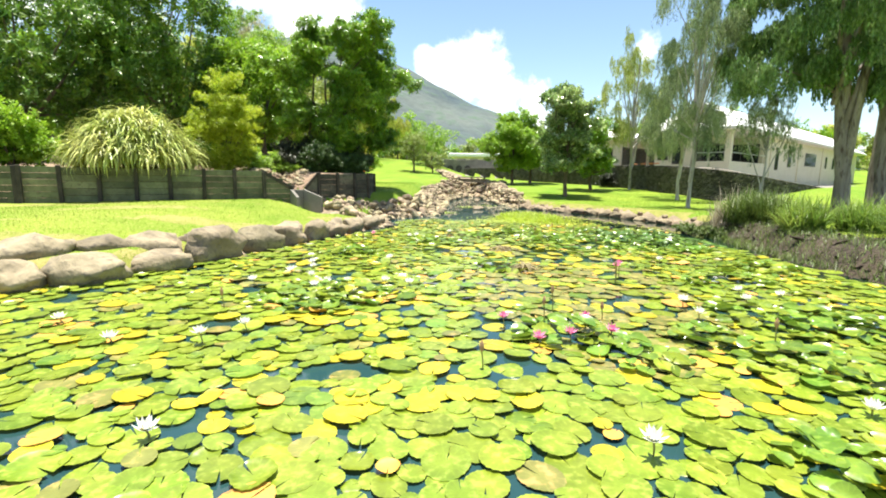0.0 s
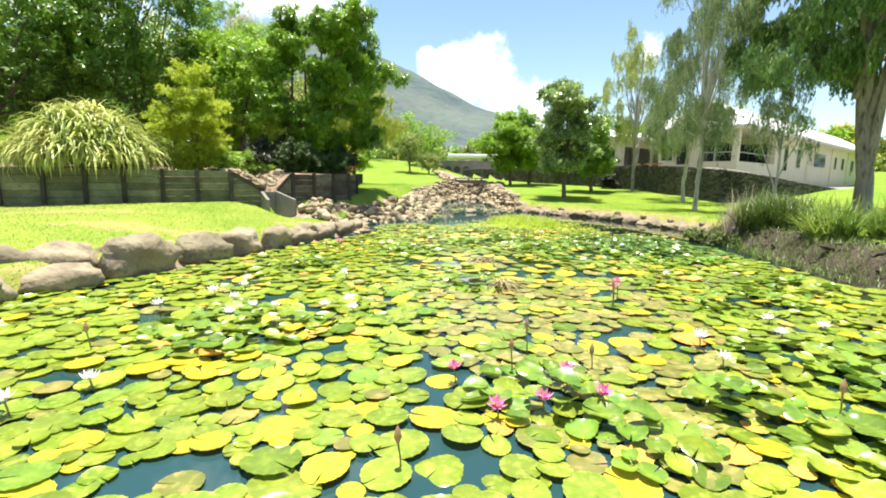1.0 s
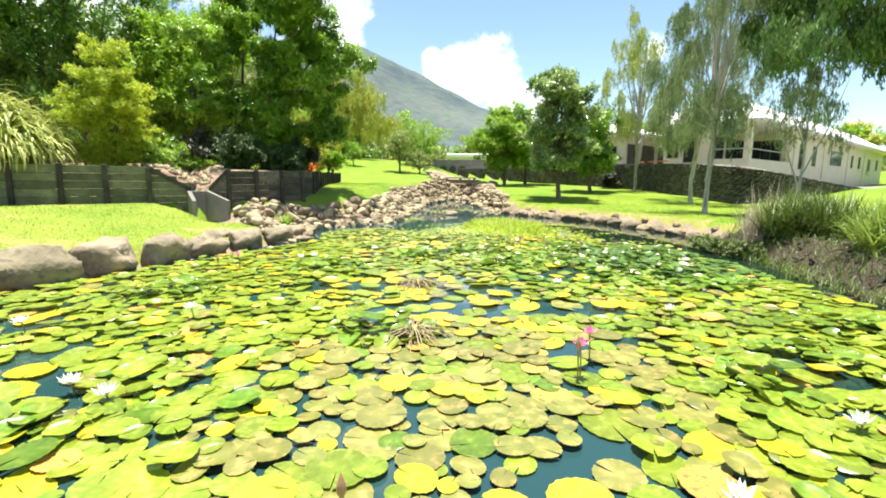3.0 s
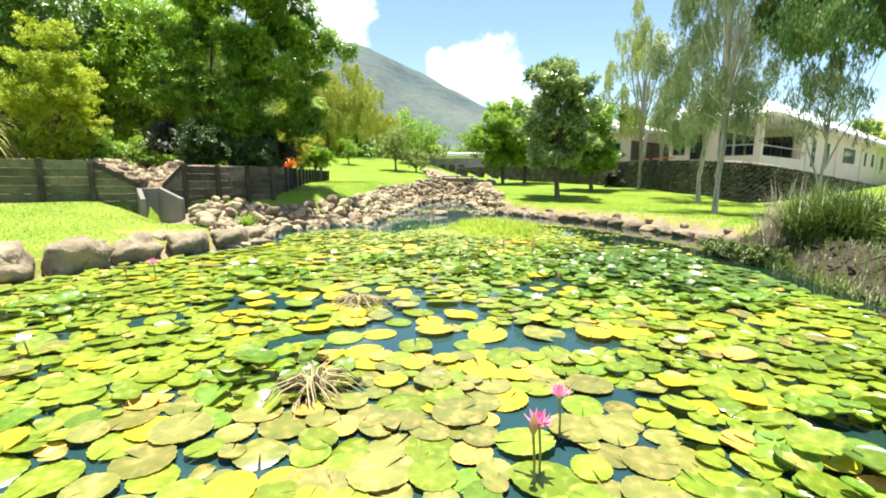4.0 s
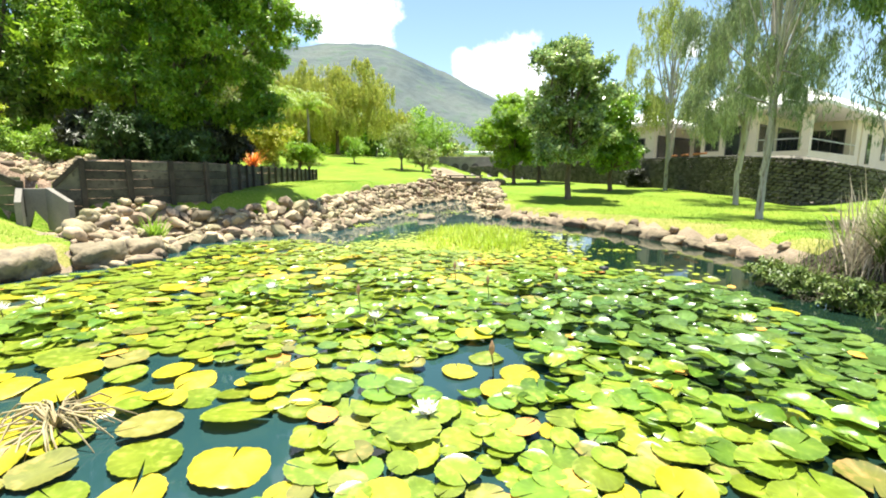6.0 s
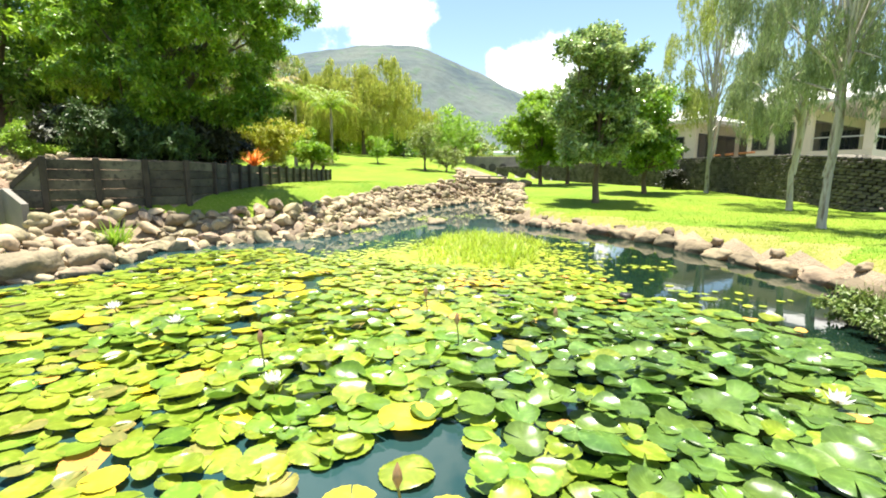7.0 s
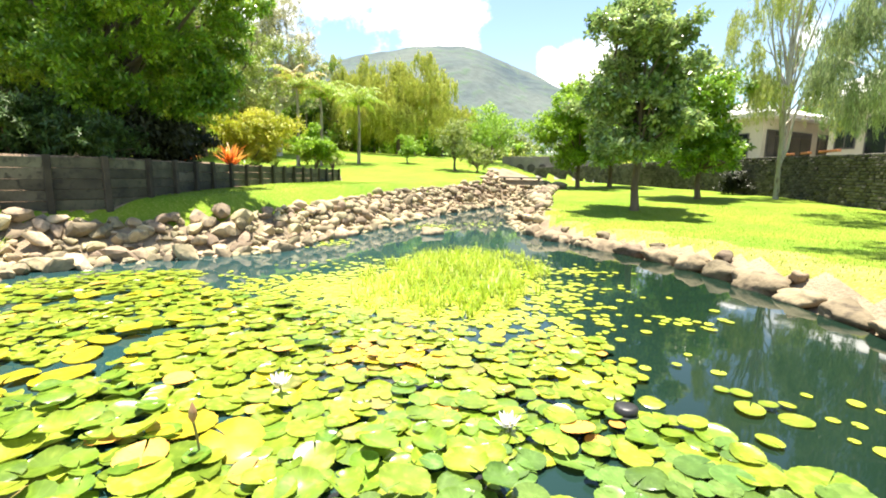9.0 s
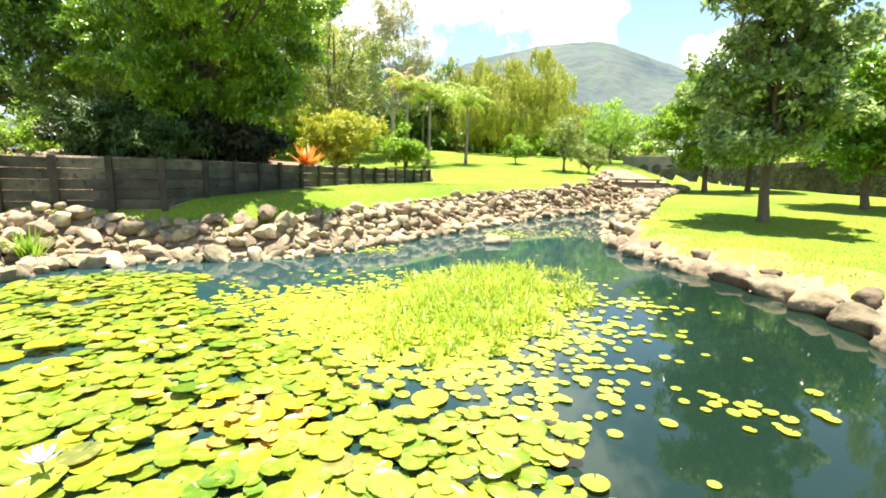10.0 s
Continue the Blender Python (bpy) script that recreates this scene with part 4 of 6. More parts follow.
# main trees
tree("large dense dark-green tree above the timber wall", (-6.0, 24.9), 8.6, 0.2, (3.15, 2.45), 11, M_L_MANGO, M_BARK, 0.2, 100, 134000, 0.16, 0.066, (0.45, 0.78), n_limbs=18, taper=0.1, offset=(0.7, 0.25), core=0.3)
tree("round-headed young tree with glossy green leaves on the lawn, glints in their colour", (8.6, 33.3), 8.1, 1.1, (1.9, 1.9), 12, M_L_GLINT, M_BARK, 0.15, 36, 25000, 0.21, 0.125, (0.5, 0.85), n_limbs=16, taper=0.4, core=0.3, droop=-0.25)
tree("bushy bright green lawn tree", (6.9, 47.9), 6.6, 1.0, (2.5, 2.5), 13, M_L_MID, M_BARK, 0.15, 44, 32000, 0.22, 0.11, (0.7, 1.2), group="lawn trees")
tree("bushy green lawn tree behind", (9.2, 50.6), 7.2, 1.2, (2.2, 2.2), 14, M_L_MANGO, M_BARK, 0.16, 44, 26000, 0.22, 0.11, (0.7, 1.2), group="lawn trees")
tree("dark green tree before the block wall", (12.2, 39.2), 6.5, 0.9, (1.9, 2.1), 15, M_L_MANGO, M_BARK, 0.14, 36, 24000, 0.22, 0.11, (0.7, 1.15), group="lawn trees")
tree("slim paperbark tree with weeping grey-green foliage", (16.0, 40.6), 13.0, 2.6, (2.9, 2.9), 16, M_L_YGREY, M_PAPER, 0.1, 30, 0, 0.2, 0.027, (0.4, 0.7), weep=(1500, 26, 1.35), group="paperbarks by the wall", stems=4, n_limbs=24)
tree("slim paperbark tree with a forked pale trunk", (15.9, 31.9), 12.4, 2.8, (2.7, 2.7), 17, M_L_GREY, M_PAPER, 0.09, 26, 0, 0.19, 0.025, (0.4, 0.7), weep=(1700, 26, 1.35), group="paperbarks by the wall", stems=4, n_limbs=24)
tree("slim paperbark tree with weeping grey-green foliage on the lawn", (13.35, 25.4), 12.3, 2.8, (2.4, 2.4), 18, M_L_GREY, M_PAPER, 0.085, 26, 0, 0.17, 0.023, (0.4, 0.7), weep=(1900, 26, 1.35), group="paperbarks by the wall", stems=4, n_limbs=24)
tree("tall tree with grey peeling trunk and weeping foliage", (18.45, 21.75), 14.5, 4.6, (5.2, 4.8), 19, M_L_GUM, M_GREYBARK, 0.27, 80, 0, 0.23, 0.05, (0.45, 0.9), weep=(8200, 16, 0.9), lean=(-1.5, 0.0), n_limbs=7, stems=3)
tree("tall tree with dark straight trunk", (20.7, 22.1), 15, 5.2, (4.2, 4.4), 20, M_L_GUM, M_GREYBARK, 0.36, 70, 0, 0.22, 0.045, (0.5, 1.0), weep=(5600, 16, 0.9), n_limbs=5, stems=2)

tree("slim young gum tree with sparse grey-green leaves", (16.0, 23.6), 6.6, 2.6, (1.3, 1.3), 21, M_L_GREY, M_PAPER, 0.05, 16, 0, 0.18, 0.028, (0.35, 0.6), weep=(420, 16, 0.7), group="paperbarks by the wall", stems=2)

# garden behind the timber wall
strap_clump("huge arching clump of variegated strap leaves spilling over the wall", (-12.0, 18.35), 6800, 1.5, 0.075, 1.8, 31, M_STRAP, (0.1, 1.1), (1.8, 3.6), z=2.3, singles=160, mound=1.75)
shrub("yellow-green feathery shrub on the wall", (-9.4, 20.4), 4.3, (1.45, 1.3), 32, M_L_YELLOW, 40000, 0.10, 0.035, (0.35, 0.62), 42, z=1.62)
shrub("glossy green shrub with red flowers by the wall", (-15.9, 17.2), 2.6, (1.9, 1.2), 33, M_L_MID, 15000, 0.16, 0.08, (0.45, 0.7), 44, z=1.75)
shrub("low dark green shrub spilling over the timber wall", (-5.9, 22.3), 1.2, (1.3, 1.1), 34, M_L_DEEP, 8000, 0.14, 0.05, (0.35, 0.6), 20)
shrub("dense shrub beneath the large tree, crown shade in its leaf colour", (-5.0, 25.6), 1.15, (1.3, 2.0), 35, M_L_SHADE, 12000, 0.20, 0.07, (0.35, 0.6), 20)
shrub("undergrowth beneath the large tree, crown shade in its leaf colour", (-7.2, 23.6), 1.2, (1.8, 1.7), 36, M_L_SHADE, 12000, 0.20, 0.07, (0.35, 0.6), 18)
shrub("spreading yellow-bronze shrub beside the wall", (-6.4, 31.2), 2.7, (1.5, 1.8), 37, M_L_BRONZE, 16000, 0.13, 0.05, (0.4, 0.8), 24)
shrub("dense glossy green shrub at the wall's end", (-6.2, 36.0), 1.9, (1.2, 1.4), 38, M_L_MID, 6500, 0.15, 0.08, (0.3, 0.55), 18)
shrub("trailing brown-green shrub over the wall's end", (-6.5, 38.4), 0.9, (0.6, 0.7), 39, M_L_OLIVE, 1800, 0.10, 0.05, (0.2, 0.35), 10)
shrub("low green groundcover on the garden bed", (-8.7, 21.4), 1.1, (1.3, 1.0), 40, M_L_LIME, 4000, 0.12, 0.05, (0.25, 0.45), 16)
shrub("low lime groundcover on the garden bed", (-7.2, 21.9), 0.5, (0.7, 0.6), 41, M_L_LIME, 1600, 0.10, 0.05, (0.15, 0.3), 10)
shrub("dark green spreading shrub over the wall", (-4.6, 23.0), 0.8, (1.0, 1.0), 43, M_L_DEEP, 7000, 0.14, 0.05, (0.35, 0.6), 18)
for i, (x, y) in enumerate([(-5.3, 26.6), (-5.8, 27.1), (-5.1, 28.3), (-5.5, 29.0), (-6.2, 26.5)]):
    strap_clump("bright orange-red bromeliad rosette", (x, y), 28, 0.9, 0.085, 0.08, 150 + i, M_ORANGE if i % 2 == 0 else M_AMBER, (0.2, 1.1), (0.2, 0.9), name="bromeliad")
for i, (x, y) in enumerate([(-5.3, 29.4), (-5.5, 30.3), (-5.7, 31.8), (-6.0, 33.2)]):
    strap_clump("small pale yellow-green bromeliad rosette", (x, y), 24, 0.45, 0.06, 0.05, 56 + i, M_L_LIME, (0.3, 1.0), (0.2, 0.8), name="bromeliad")
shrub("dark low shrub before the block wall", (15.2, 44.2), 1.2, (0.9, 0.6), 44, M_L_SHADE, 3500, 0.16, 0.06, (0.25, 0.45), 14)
strap_clump("green spiky seedling among the stones", (-3.55, 20.0), 60, 0.75, 0.05, 0.15, 61, M_L_LIME, (0.05, 0.7), (0.2, 0.7), name="seedling_plant")

# trees of the garden and behind it
tree("tall dark green tree behind the garden", (-16, 28), 10.5, 0.8, (4.0, 4.0), 70, M_L_DARK, M_BARK, 0.24, 64, 30000, 0.28, 0.12, (0.9, 1.5), group="garden trees")
tree("tall dark green tree behind the garden", (-22, 25), 10.5, 0.8, (4.5, 4.5), 71, M_L_DARK, M_BARK, 0.24, 64, 28000, 0.30, 0.13, (0.9, 1.5), group="garden trees")
tree("feathery light green tree behind the garden", (-14, 33), 12, 1.0, (3.2, 3.2), 72, M_L_LIME, M_BARK, 0.2, 56, 26000, 0.22, 0.06, (0.6, 1.1), group="garden trees", droop=0.8)
tree("airy olive-green tree behind the garden", (-12.5, 38), 10.5, 1.5, (2.8, 2.8), 73, M_L_OLIVE, M_BARK, 0.22, 34, 10000, 0.26, 0.08, (0.7, 1.2), group="garden trees")
tree("leafy green tree at the garden's back", (-11, 28.8), 7.2, 0.8, (2.7, 2.7), 74, M_L_MID, M_BARK, 0.2, 50, 20000, 0.26, 0.11, (0.8, 1.2), group="garden trees")
tree("dark leafy tree at the garden's back", (-30, 22), 12, 0.8, (5.0, 5.0), 75, M_L_DARK, M_BARK, 0.3, 50, 16000, 0.34, 0.14, (1.0, 1.7), group="garden trees")
tree("dark leafy tree at the garden's back", (-24, 34), 13, 0.8, (5.0, 5.0), 76, M_L_DARK, M_BARK, 0.3, 50, 15000, 0.36, 0.15, (1.0, 1.8), group="garden trees")
tree("tall grey-green gum tree with pale limbs", (-24, 60), 16, 3.5, (4.5, 4.5), 77, M_L_TAN, M_PAPER, 0.3, 56, 22000, 0.36, 0.11, (1.0, 1.7), n_limbs=18)
tree("tall green tree behind the palms", (-31, 57), 15, 1.5, (4.5, 4.5), 78, M_L_PALE, M_BARK, 0.3, 50, 24000, 0.40, 0.15, (1.1, 1.9))
tree("broad pale yellow-green weeping tree", (-16.5, 77), 14.0, 1.5, (8.0, 6.0), 79, M_L_PALE, M_BARK, 0.3, 90, 0, 0.42, 0.1, (0.9, 1.7), weep=(6500, 14, 2.4))
tree("pale yellow-green weeping tree", (-26, 82), 13, 1.5, (6, 5), 80, M_L_PALE, M_BARK, 0.3, 70, 0, 0.42, 0.11, (0.9, 1.7), weep=(3600, 14, 2.4))
tree("small lime-green sapling tree on the lawn", (-9.6, 60.5), 3.0, 0.5, (1.2, 1.2), 81, M_L_LIME, M_BARK, 0.07, 16, 3000, 0.18, 0.08, (0.35, 0.6))
tree("round olive-green tree by the creek", (-3.6, 56), 4.8, 0.4, (1.6, 1.6), 82, M_L_OLIVE, M_BARK, 0.12, 24, 6500, 0.18, 0.07, (0.5, 0.85))
tree("low pale olive bush tree by the creek", (-1.4, 55.2), 2.7, 0.2, (1.2, 1.2), 83, M_L_OLIVE, M_BARK, 0.09, 16, 4000, 0.16, 0.06, (0.4, 0.65))
tree("rounded bright lime tree behind the creek", (-2.4, 70), 6.8, 0.8, (3.0, 3.0), 84, M_L_LIME, M_BARK, 0.15, 30, 8000, 0.26, 0.11, (0.8, 1.3))
for i, (x, y, h, dry) in enumerate([(-17.5, 53.0, 6.9, True), (-16.0, 54.5, 6.2, False), (-13.6, 57.5, 5.6, False)]):
    palm((x, y), h, 90 + i, dry)


def far_wood():
    """The wood at the valley's end, as clumped crowns over thin trunks."""
    rng = np.random.default_rng(101)
    kinds = [("dark", M_L_DARK), ("mid", M_L_MID), ("olive", M_L_OLIVE), ("pale", M_L_PALE)]
    spots = {k: [] for k, _ in kinds}
    for i in range(150):
        a = rng.uniform(-62, 60)
        r = rng.uniform(95, 190)
        x, y = r * math.sin(radians(a)), r * math.cos(radians(a))
        if -3 < x < 16 and y < 118:
            continue
        h = rng.uniform(8, 14) * (0.72 if -14 < a < 20 else 1.0)
        spots[kinds[rng.choice(4, p=[0.34, 0.26, 0.25, 0.15])][0]].append((x, y, h))
    for i in range(26):
        a, rr = rng.uniform(-34, -8), rng.uniform(84, 104)
        spots[["dark", "mid", "olive"][i % 3]].append((rr * math.sin(radians(a)), rr * math.cos(radians(a)), rng.uniform(6.5, 10)))
    for i in range(12):
        spots["olive" if i % 3 else "mid"].append((rng.uniform(30, 80), rng.uniform(94, 112), rng.uniform(7, 10)))
    for i in range(7):
        spots["dark" if i % 2 else "mid"].append((rng.uniform(48, 75), rng.uniform(28, 46), rng.uniform(7, 10)))
    for i in range(30):
        x = rng.uniform(-60, -30)
        spots["mid" if i % 2 else "dark"].append((x, rng.uniform(40, 90), rng.uniform(9, 15)))
    for k, mat in kinds:
        blobs, tubes = [], []
        for x, y, h in spots[k]:
            z = float(ground_height(np.array([x]), np.array([y]))[0])
            for b in crown_blobs(rng, 13, (x, y, z + h * 0.55), (h * 0.27, h * 0.27, h * 0.38), h * 0.10, h * 0.18):
                blobs.append(b)
            for _ in range(3):
                blobs.append((x + rng.normal(0, 2.5), y + rng.normal(0, 1.5), z + rng.uniform(0.6, 1.8), rng.uniform(1.1, 1.9)))
            tubes.append(([Vector((x, y, z - 0.3)), Vector((x, y, z + h * 0.7))], [0.25, 0.1]))
        wood = thing("far_wood", f"far {k} green woodland trees across the valley", "woodland", kind="stuff")
        child("trunks", tubes_mesh("trunks", tubes, M_GREYBARK, 5), wood)
        child("crowns", foliage("crowns", blobs, 80000, 0.8, 0.4, mat, rng), wood)


far_wood()

# reeds on the muddy bank
REEDS_DARK = [(10.6, 16.5, 480, 1.05), (11.2, 16.0, 520, 1.15), (11.2, 17.1, 520, 1.2), (11.8, 16.5, 520, 1.2), (12.0, 17.6, 480, 1.3), (12.3, 18.2, 420, 1.25)]
REEDS_BRIGHT = [(10.4, 13.3, 440, 1.1), (11.0, 14.0, 420, 1.2), (12.0, 13.3, 380, 1.1), (12.7, 13.7, 380, 1.2), (11.3, 10.9, 380, 1.15), (12.0, 11.6, 400, 1.25), (12.6, 10.7, 380, 1.2), (12.6, 8.6, 300, 1.2)]
REEDS_DRY = [(10.5, 17.4), (11.1, 18.1), (10.3, 16.9)]
for i, (x, y, n, h) in enumerate(REEDS_DARK):
    strap_clump("dense dark green clump of arching reeds on the bank", (x, y), n, h, 0.034, 0.55, 110 + i, M_REED, (0.05, 0.85), (0.3, 1.3), name="reed_clump", seg=4)
for i, (x, y, n, h) in enumerate(REEDS_BRIGHT):
    strap_clump("bright green arching reed clump on the muddy bank", (x, y), n, h, 0.034, 0.5, 120 + i, M_REED_B, (0.05, 0.95), (0.3, 1.5), name="reed_clump", seg=4)
for i, (x, y) in enumerate(REEDS_DRY):
    strap_clump("dry buff reed stalks standing in the clump", (x, y), 80, 1.0, 0.02, 0.45, 130 + i, M_DRY, (0.02, 0.7), (0.1, 0.9), name="dry_reeds", seg=3)
for i, (x, y) in enumerate(REEDS_DRY):
    strap_clump("tall bare buff reed plumes", (x + 0.4, y + 0.4), 9, 1.6, 0.022, 0.5, 136 + i, M_DRY, (0.02, 0.25), (0.0, 0.4), name="dry_reeds", seg=3)
strap_clump("low bright green waterside plants", (9.6, 16.0), 420, 0.2, 0.03, 0.9, 140, M_REED_B, (0.1, 1.0), (0.2, 1.0), name="waterside_plant", seg=3)
for i, (x, y) in enumerate([(8.75, 7.6), (8.6, 9.0), (8.55, 10.4), (8.7, 11.8), (9.0, 13.2)]):
    strap_clump("low bright green waterside plants", (x, y), 420, 0.2, 0.032, 0.75, 144 + i, M_REED_B, (0.1, 1.1), (0.2, 1.0), name="waterside_plant", seg=3)
for i, (x, y) in enumerate([(8.9, 16.5), (8.95, 17.2), (9.1, 15.8)]):
    shrub("low leafy green weed on the waterline", (x, y), 0.34, (0.5, 0.4), 170 + i, M_REED, 1500, 0.07, 0.04, (0.12, 0.2), 12, name="weed_plant", z=0.0)
strap_clump("low bright green waterside plants", (9.5, 17.6), 360, 0.2, 0.03, 0.8, 141, M_REED_B, (0.1, 1.0), (0.2, 1.0), name="waterside_plant", seg=3)


# ---- house ----


def house():
    """One-storey house; local x runs along the long facade, y goes back from it, the near corner at the origin."""
    hz = 2.88
    t = thing("house", "cream rendered one-storey house with white hipped roof", "house", (25.0, 41.7, hz), rz=41)
    H, L, W, o = 3.45, 60.0, 6.6, 1.1

    def add(name, lo, hi, mat, label="", parent=t, bevel=0.0):
        return child(name, box_mesh(name, lo, hi, mat, bevel), parent, label)

    # porch in the near corner, rooms behind it
    P = 10.5
    add("wall", (P, 0.0, -1.5), (L, 0.25, H), M_RENDER)
    add("wall", (P - 0.2, 0.25, -1.5), (P + 0.05, 3.4, H), M_RENDER)
    add("wall", (0.0, 3.4, -1.5), (P + 0.05, 3.65, H), M_RENDER)
    add("wall", (0.0, 3.65, -1.5), (0.25, W, H), M_RENDER)
    add("parapet", (-0.1, -0.1, -1.5), (P, 0.15, 0.75), M_RENDER, "cream porch parapet")
    add("parapet", (-0.1, 0.15, -1.5), (0.15, 3.4, 0.75), M_RENDER, "cream porch parapet")
    add("column", (-0.12, -0.12, 0.75), (0.36, 0.36, H), M_RENDER, "square porch column", bevel=0.02)
    add("column", (-0.08, 2.9, 0.75), (0.3, 3.38, H), M_RENDER, bevel=0.02)
    add("rail", (0.36, 0.0, 1.5), (P, 0.05, 1.57), M_STEEL)
    add("rail", (0.0, 0.36, 1.5), (0.05, 2.9, 1.57), M_STEEL)
    add("soffit", (-o, -o, H), (L + o, W + o, H + 0.1), M_FASCIA, "pale eave soffit")
    add("fascia", (-o - 0.03, -o - 0.03, H + 0.02), (L + o, -o, H + 0.22), M_FASCIA)
    add("fascia", (-o - 0.03, -o, H + 0.02), (-o, W + o, H + 0.22), M_FASCIA)
    bm = bmesh.new()
    a, b, c, d = (-o - 0.05, -o - 0.05, H + 0.21), (L + o, -o - 0.05, H + 0.21), (L + o, W + o, H + 0.21), (-o - 0.05, W + o, H + 0.21)
    r1, r2 = (W / 2 - 0.5, W / 2, H + 2.9), (L - W / 2, W / 2, H + 2.9)
    vs = [bm.verts.new(p) for p in (a, b, c, d, r1, r2)]
    for f in ((0, 1, 5, 4), (1, 2, 5), (2, 3, 4, 5), (3, 0, 4), (3, 2, 1, 0)):
        bm.faces.new([vs[i] for i in f])
    roof = part("roof", bm, M_ROOF, t, "white metal hipped roof")
    bm = bmesh.new()
    g = [bm.verts.new(p) for p in ((0.9, 0.7, H + 1.15), (0.9, W - 2.1, H + 1.15), (0.9, W / 2 - 0.7, H + 2.25), (3.4, 0.7, H + 1.15), (3.4, W - 2.1, H + 1.15), (3.4, W / 2 - 0.7, H + 2.25))]
    for f in ((0, 1, 2), (3, 5, 4), (0, 3, 4, 1)):
        bm.faces.new([g[i] for i in f])
    part("gable", bm, M_GABLE, t, "brown timber gable")
    for sgn, yy in ((1, 0.2), (-1, W - 1.6)):
        bm = bmesh.new()
        ys = (yy, W / 2 - 0.7)
        p = [(0.3, ys[0], H + 1.0), (4.2, ys[0], H + 1.0), (4.2, ys[1], H + 2.42), (0.3, ys[1], H + 2.42)]
        v1 = [bm.verts.new(q) for q in p]
        v2 = [bm.verts.new((q[0], q[1], q[2] + 0.1)) for q in p]
        bm.faces.new(v1[::-1])
        bm.faces.new(v2)
        for i in range(4):
            j = (i + 1) % 4
            bm.faces.new((v1[i], v1[j], v2[j], v2[i]))
        part("gable_roof", bm, M_ROOF, t)

    def window(x0, x1, z0, z1, axis="x", at=0.0, panes=2):
        f = 0.07
        if axis == "x":
            fr = child("window", box_mesh("window", (x0, at - 0.035, z0), (x1, at - 0.005, z1), M_FRAME), t)
            w = (x1 - x0 - f) / panes
            for i in range(panes):
                child("pane", box_mesh("pane", (x0 + f + i * w, at - 0.05, z0 + f), (x0 + i * w + w, at - 0.038, z1 - f), M_GLASS), fr)
        else:
            fr = child("window", box_mesh("window", (at - 0.035, x0, z0), (at - 0.005, x1, z1), M_FRAME), t)
            w = (x1 - x0 - f) / panes
            for i in range(panes):
                child("pane", box_mesh("pane", (at - 0.05, x0 + f + i * w, z0 + f), (at - 0.038, x0 + i * w + w, z1 - f), M_GLASS), fr)

    window(0.8, 4.4, 0.1, 2.8, "x", 3.4, 4)
    window(5.0, 9.4, 0.1, 2.8, "x", 3.4, 5)
    window(0.6, 3.1, 0.1, 2.8, "y", P - 0.2, 3)
    for x0, x1, z0, z1, k in ((13.6, 14.8, 0.2, 2.6, 1), (18.4, 19.8, 0.6, 2.6, 1), (26.0, 31.5, 0.9, 2.5, 3), (37.0, 38.0, 0.8, 2.4, 1), (41.5, 42.8, 0.8, 2.4, 1), (48.0, 50.0, 0.1, 2.3, 1), (54.5, 56.0, 0.8, 2.4, 1)):
        window(x0, x1, z0, z1, "x", 0.0, k)
    window(3.9, 4.9, 0.5, 2.6, "y", 0.0, 1)
    window(5.3, 6.3, 0.9, 2.6, "y", 0.0, 2)
    for x in (11.6, 22.6, 34.6, 45.0):
        add("pilaster", (x, -0.12, -1.5), (x + 0.45, 0.0, H), M_RENDER)

    # lower wing beyond
    t2 = thing("house_wing", "lower cream house wing with white roof edge", "house", (17.6, 48.2, hz), rz=40)
    child("wall", box_mesh("wall", (0.4, 0, -0.4), (9, 5.4, 3.0), M_RENDER), t2)
    child("soffit", box_mesh("soffit", (-0.5, -0.8, 3.0), (9.5, 6.2, 3.22), M_FASCIA), t2)
    bm = bmesh.new()
    vs = [bm.verts.new(p) for p in ((-0.6, -0.9, 3.22), (9.6, -0.9, 3.22), (9.6, 6.3, 3.22), (-0.6, 6.3, 3.22), (3.0, 2.5, 4.5), (3.5, 3, 4.5))]
    for f in ((0, 1, 4), (1, 2, 5, 4), (2, 3, 5), (3, 0, 4, 5), (3, 2, 1, 0)):
        bm.faces.new([vs[i] for i in f])
    part("roof", bm, M_ROOF, t2, "white metal roof")
    for x0, x1 in ((0.8, 2.6), (3.2, 5.8), (6.6, 8.4)):
        w = child("window", box_mesh("window", (x0, -0.06, 0.05), (x1, -0.005, 2.3), M_FRAME), t2)
        mid = (x0 + x1) / 2
        for a, b in ((x0 + 0.07, mid - 0.03), (mid + 0.03, x1 - 0.07)):
            child("pane", box_mesh("pane", (a, -0.08, 0.12), (b, -0.064, 2.23), M_GLASS), w)
    for y0, y1, z0, z1 in ((0.8, 2.2, 0.2, 2.1), (3.0, 4.6, 0.9, 2.1)):
        w = child("window", box_mesh("window", (0.34, y0, z0), (0.395, y1, z1), M_FRAME), t2)
        child("pane", box_mesh("pane", (0.32, y0 + 0.07, z0 + 0.07), (0.335, y1 - 0.07, z1 - 0.07), M_GLASS), w)


house()


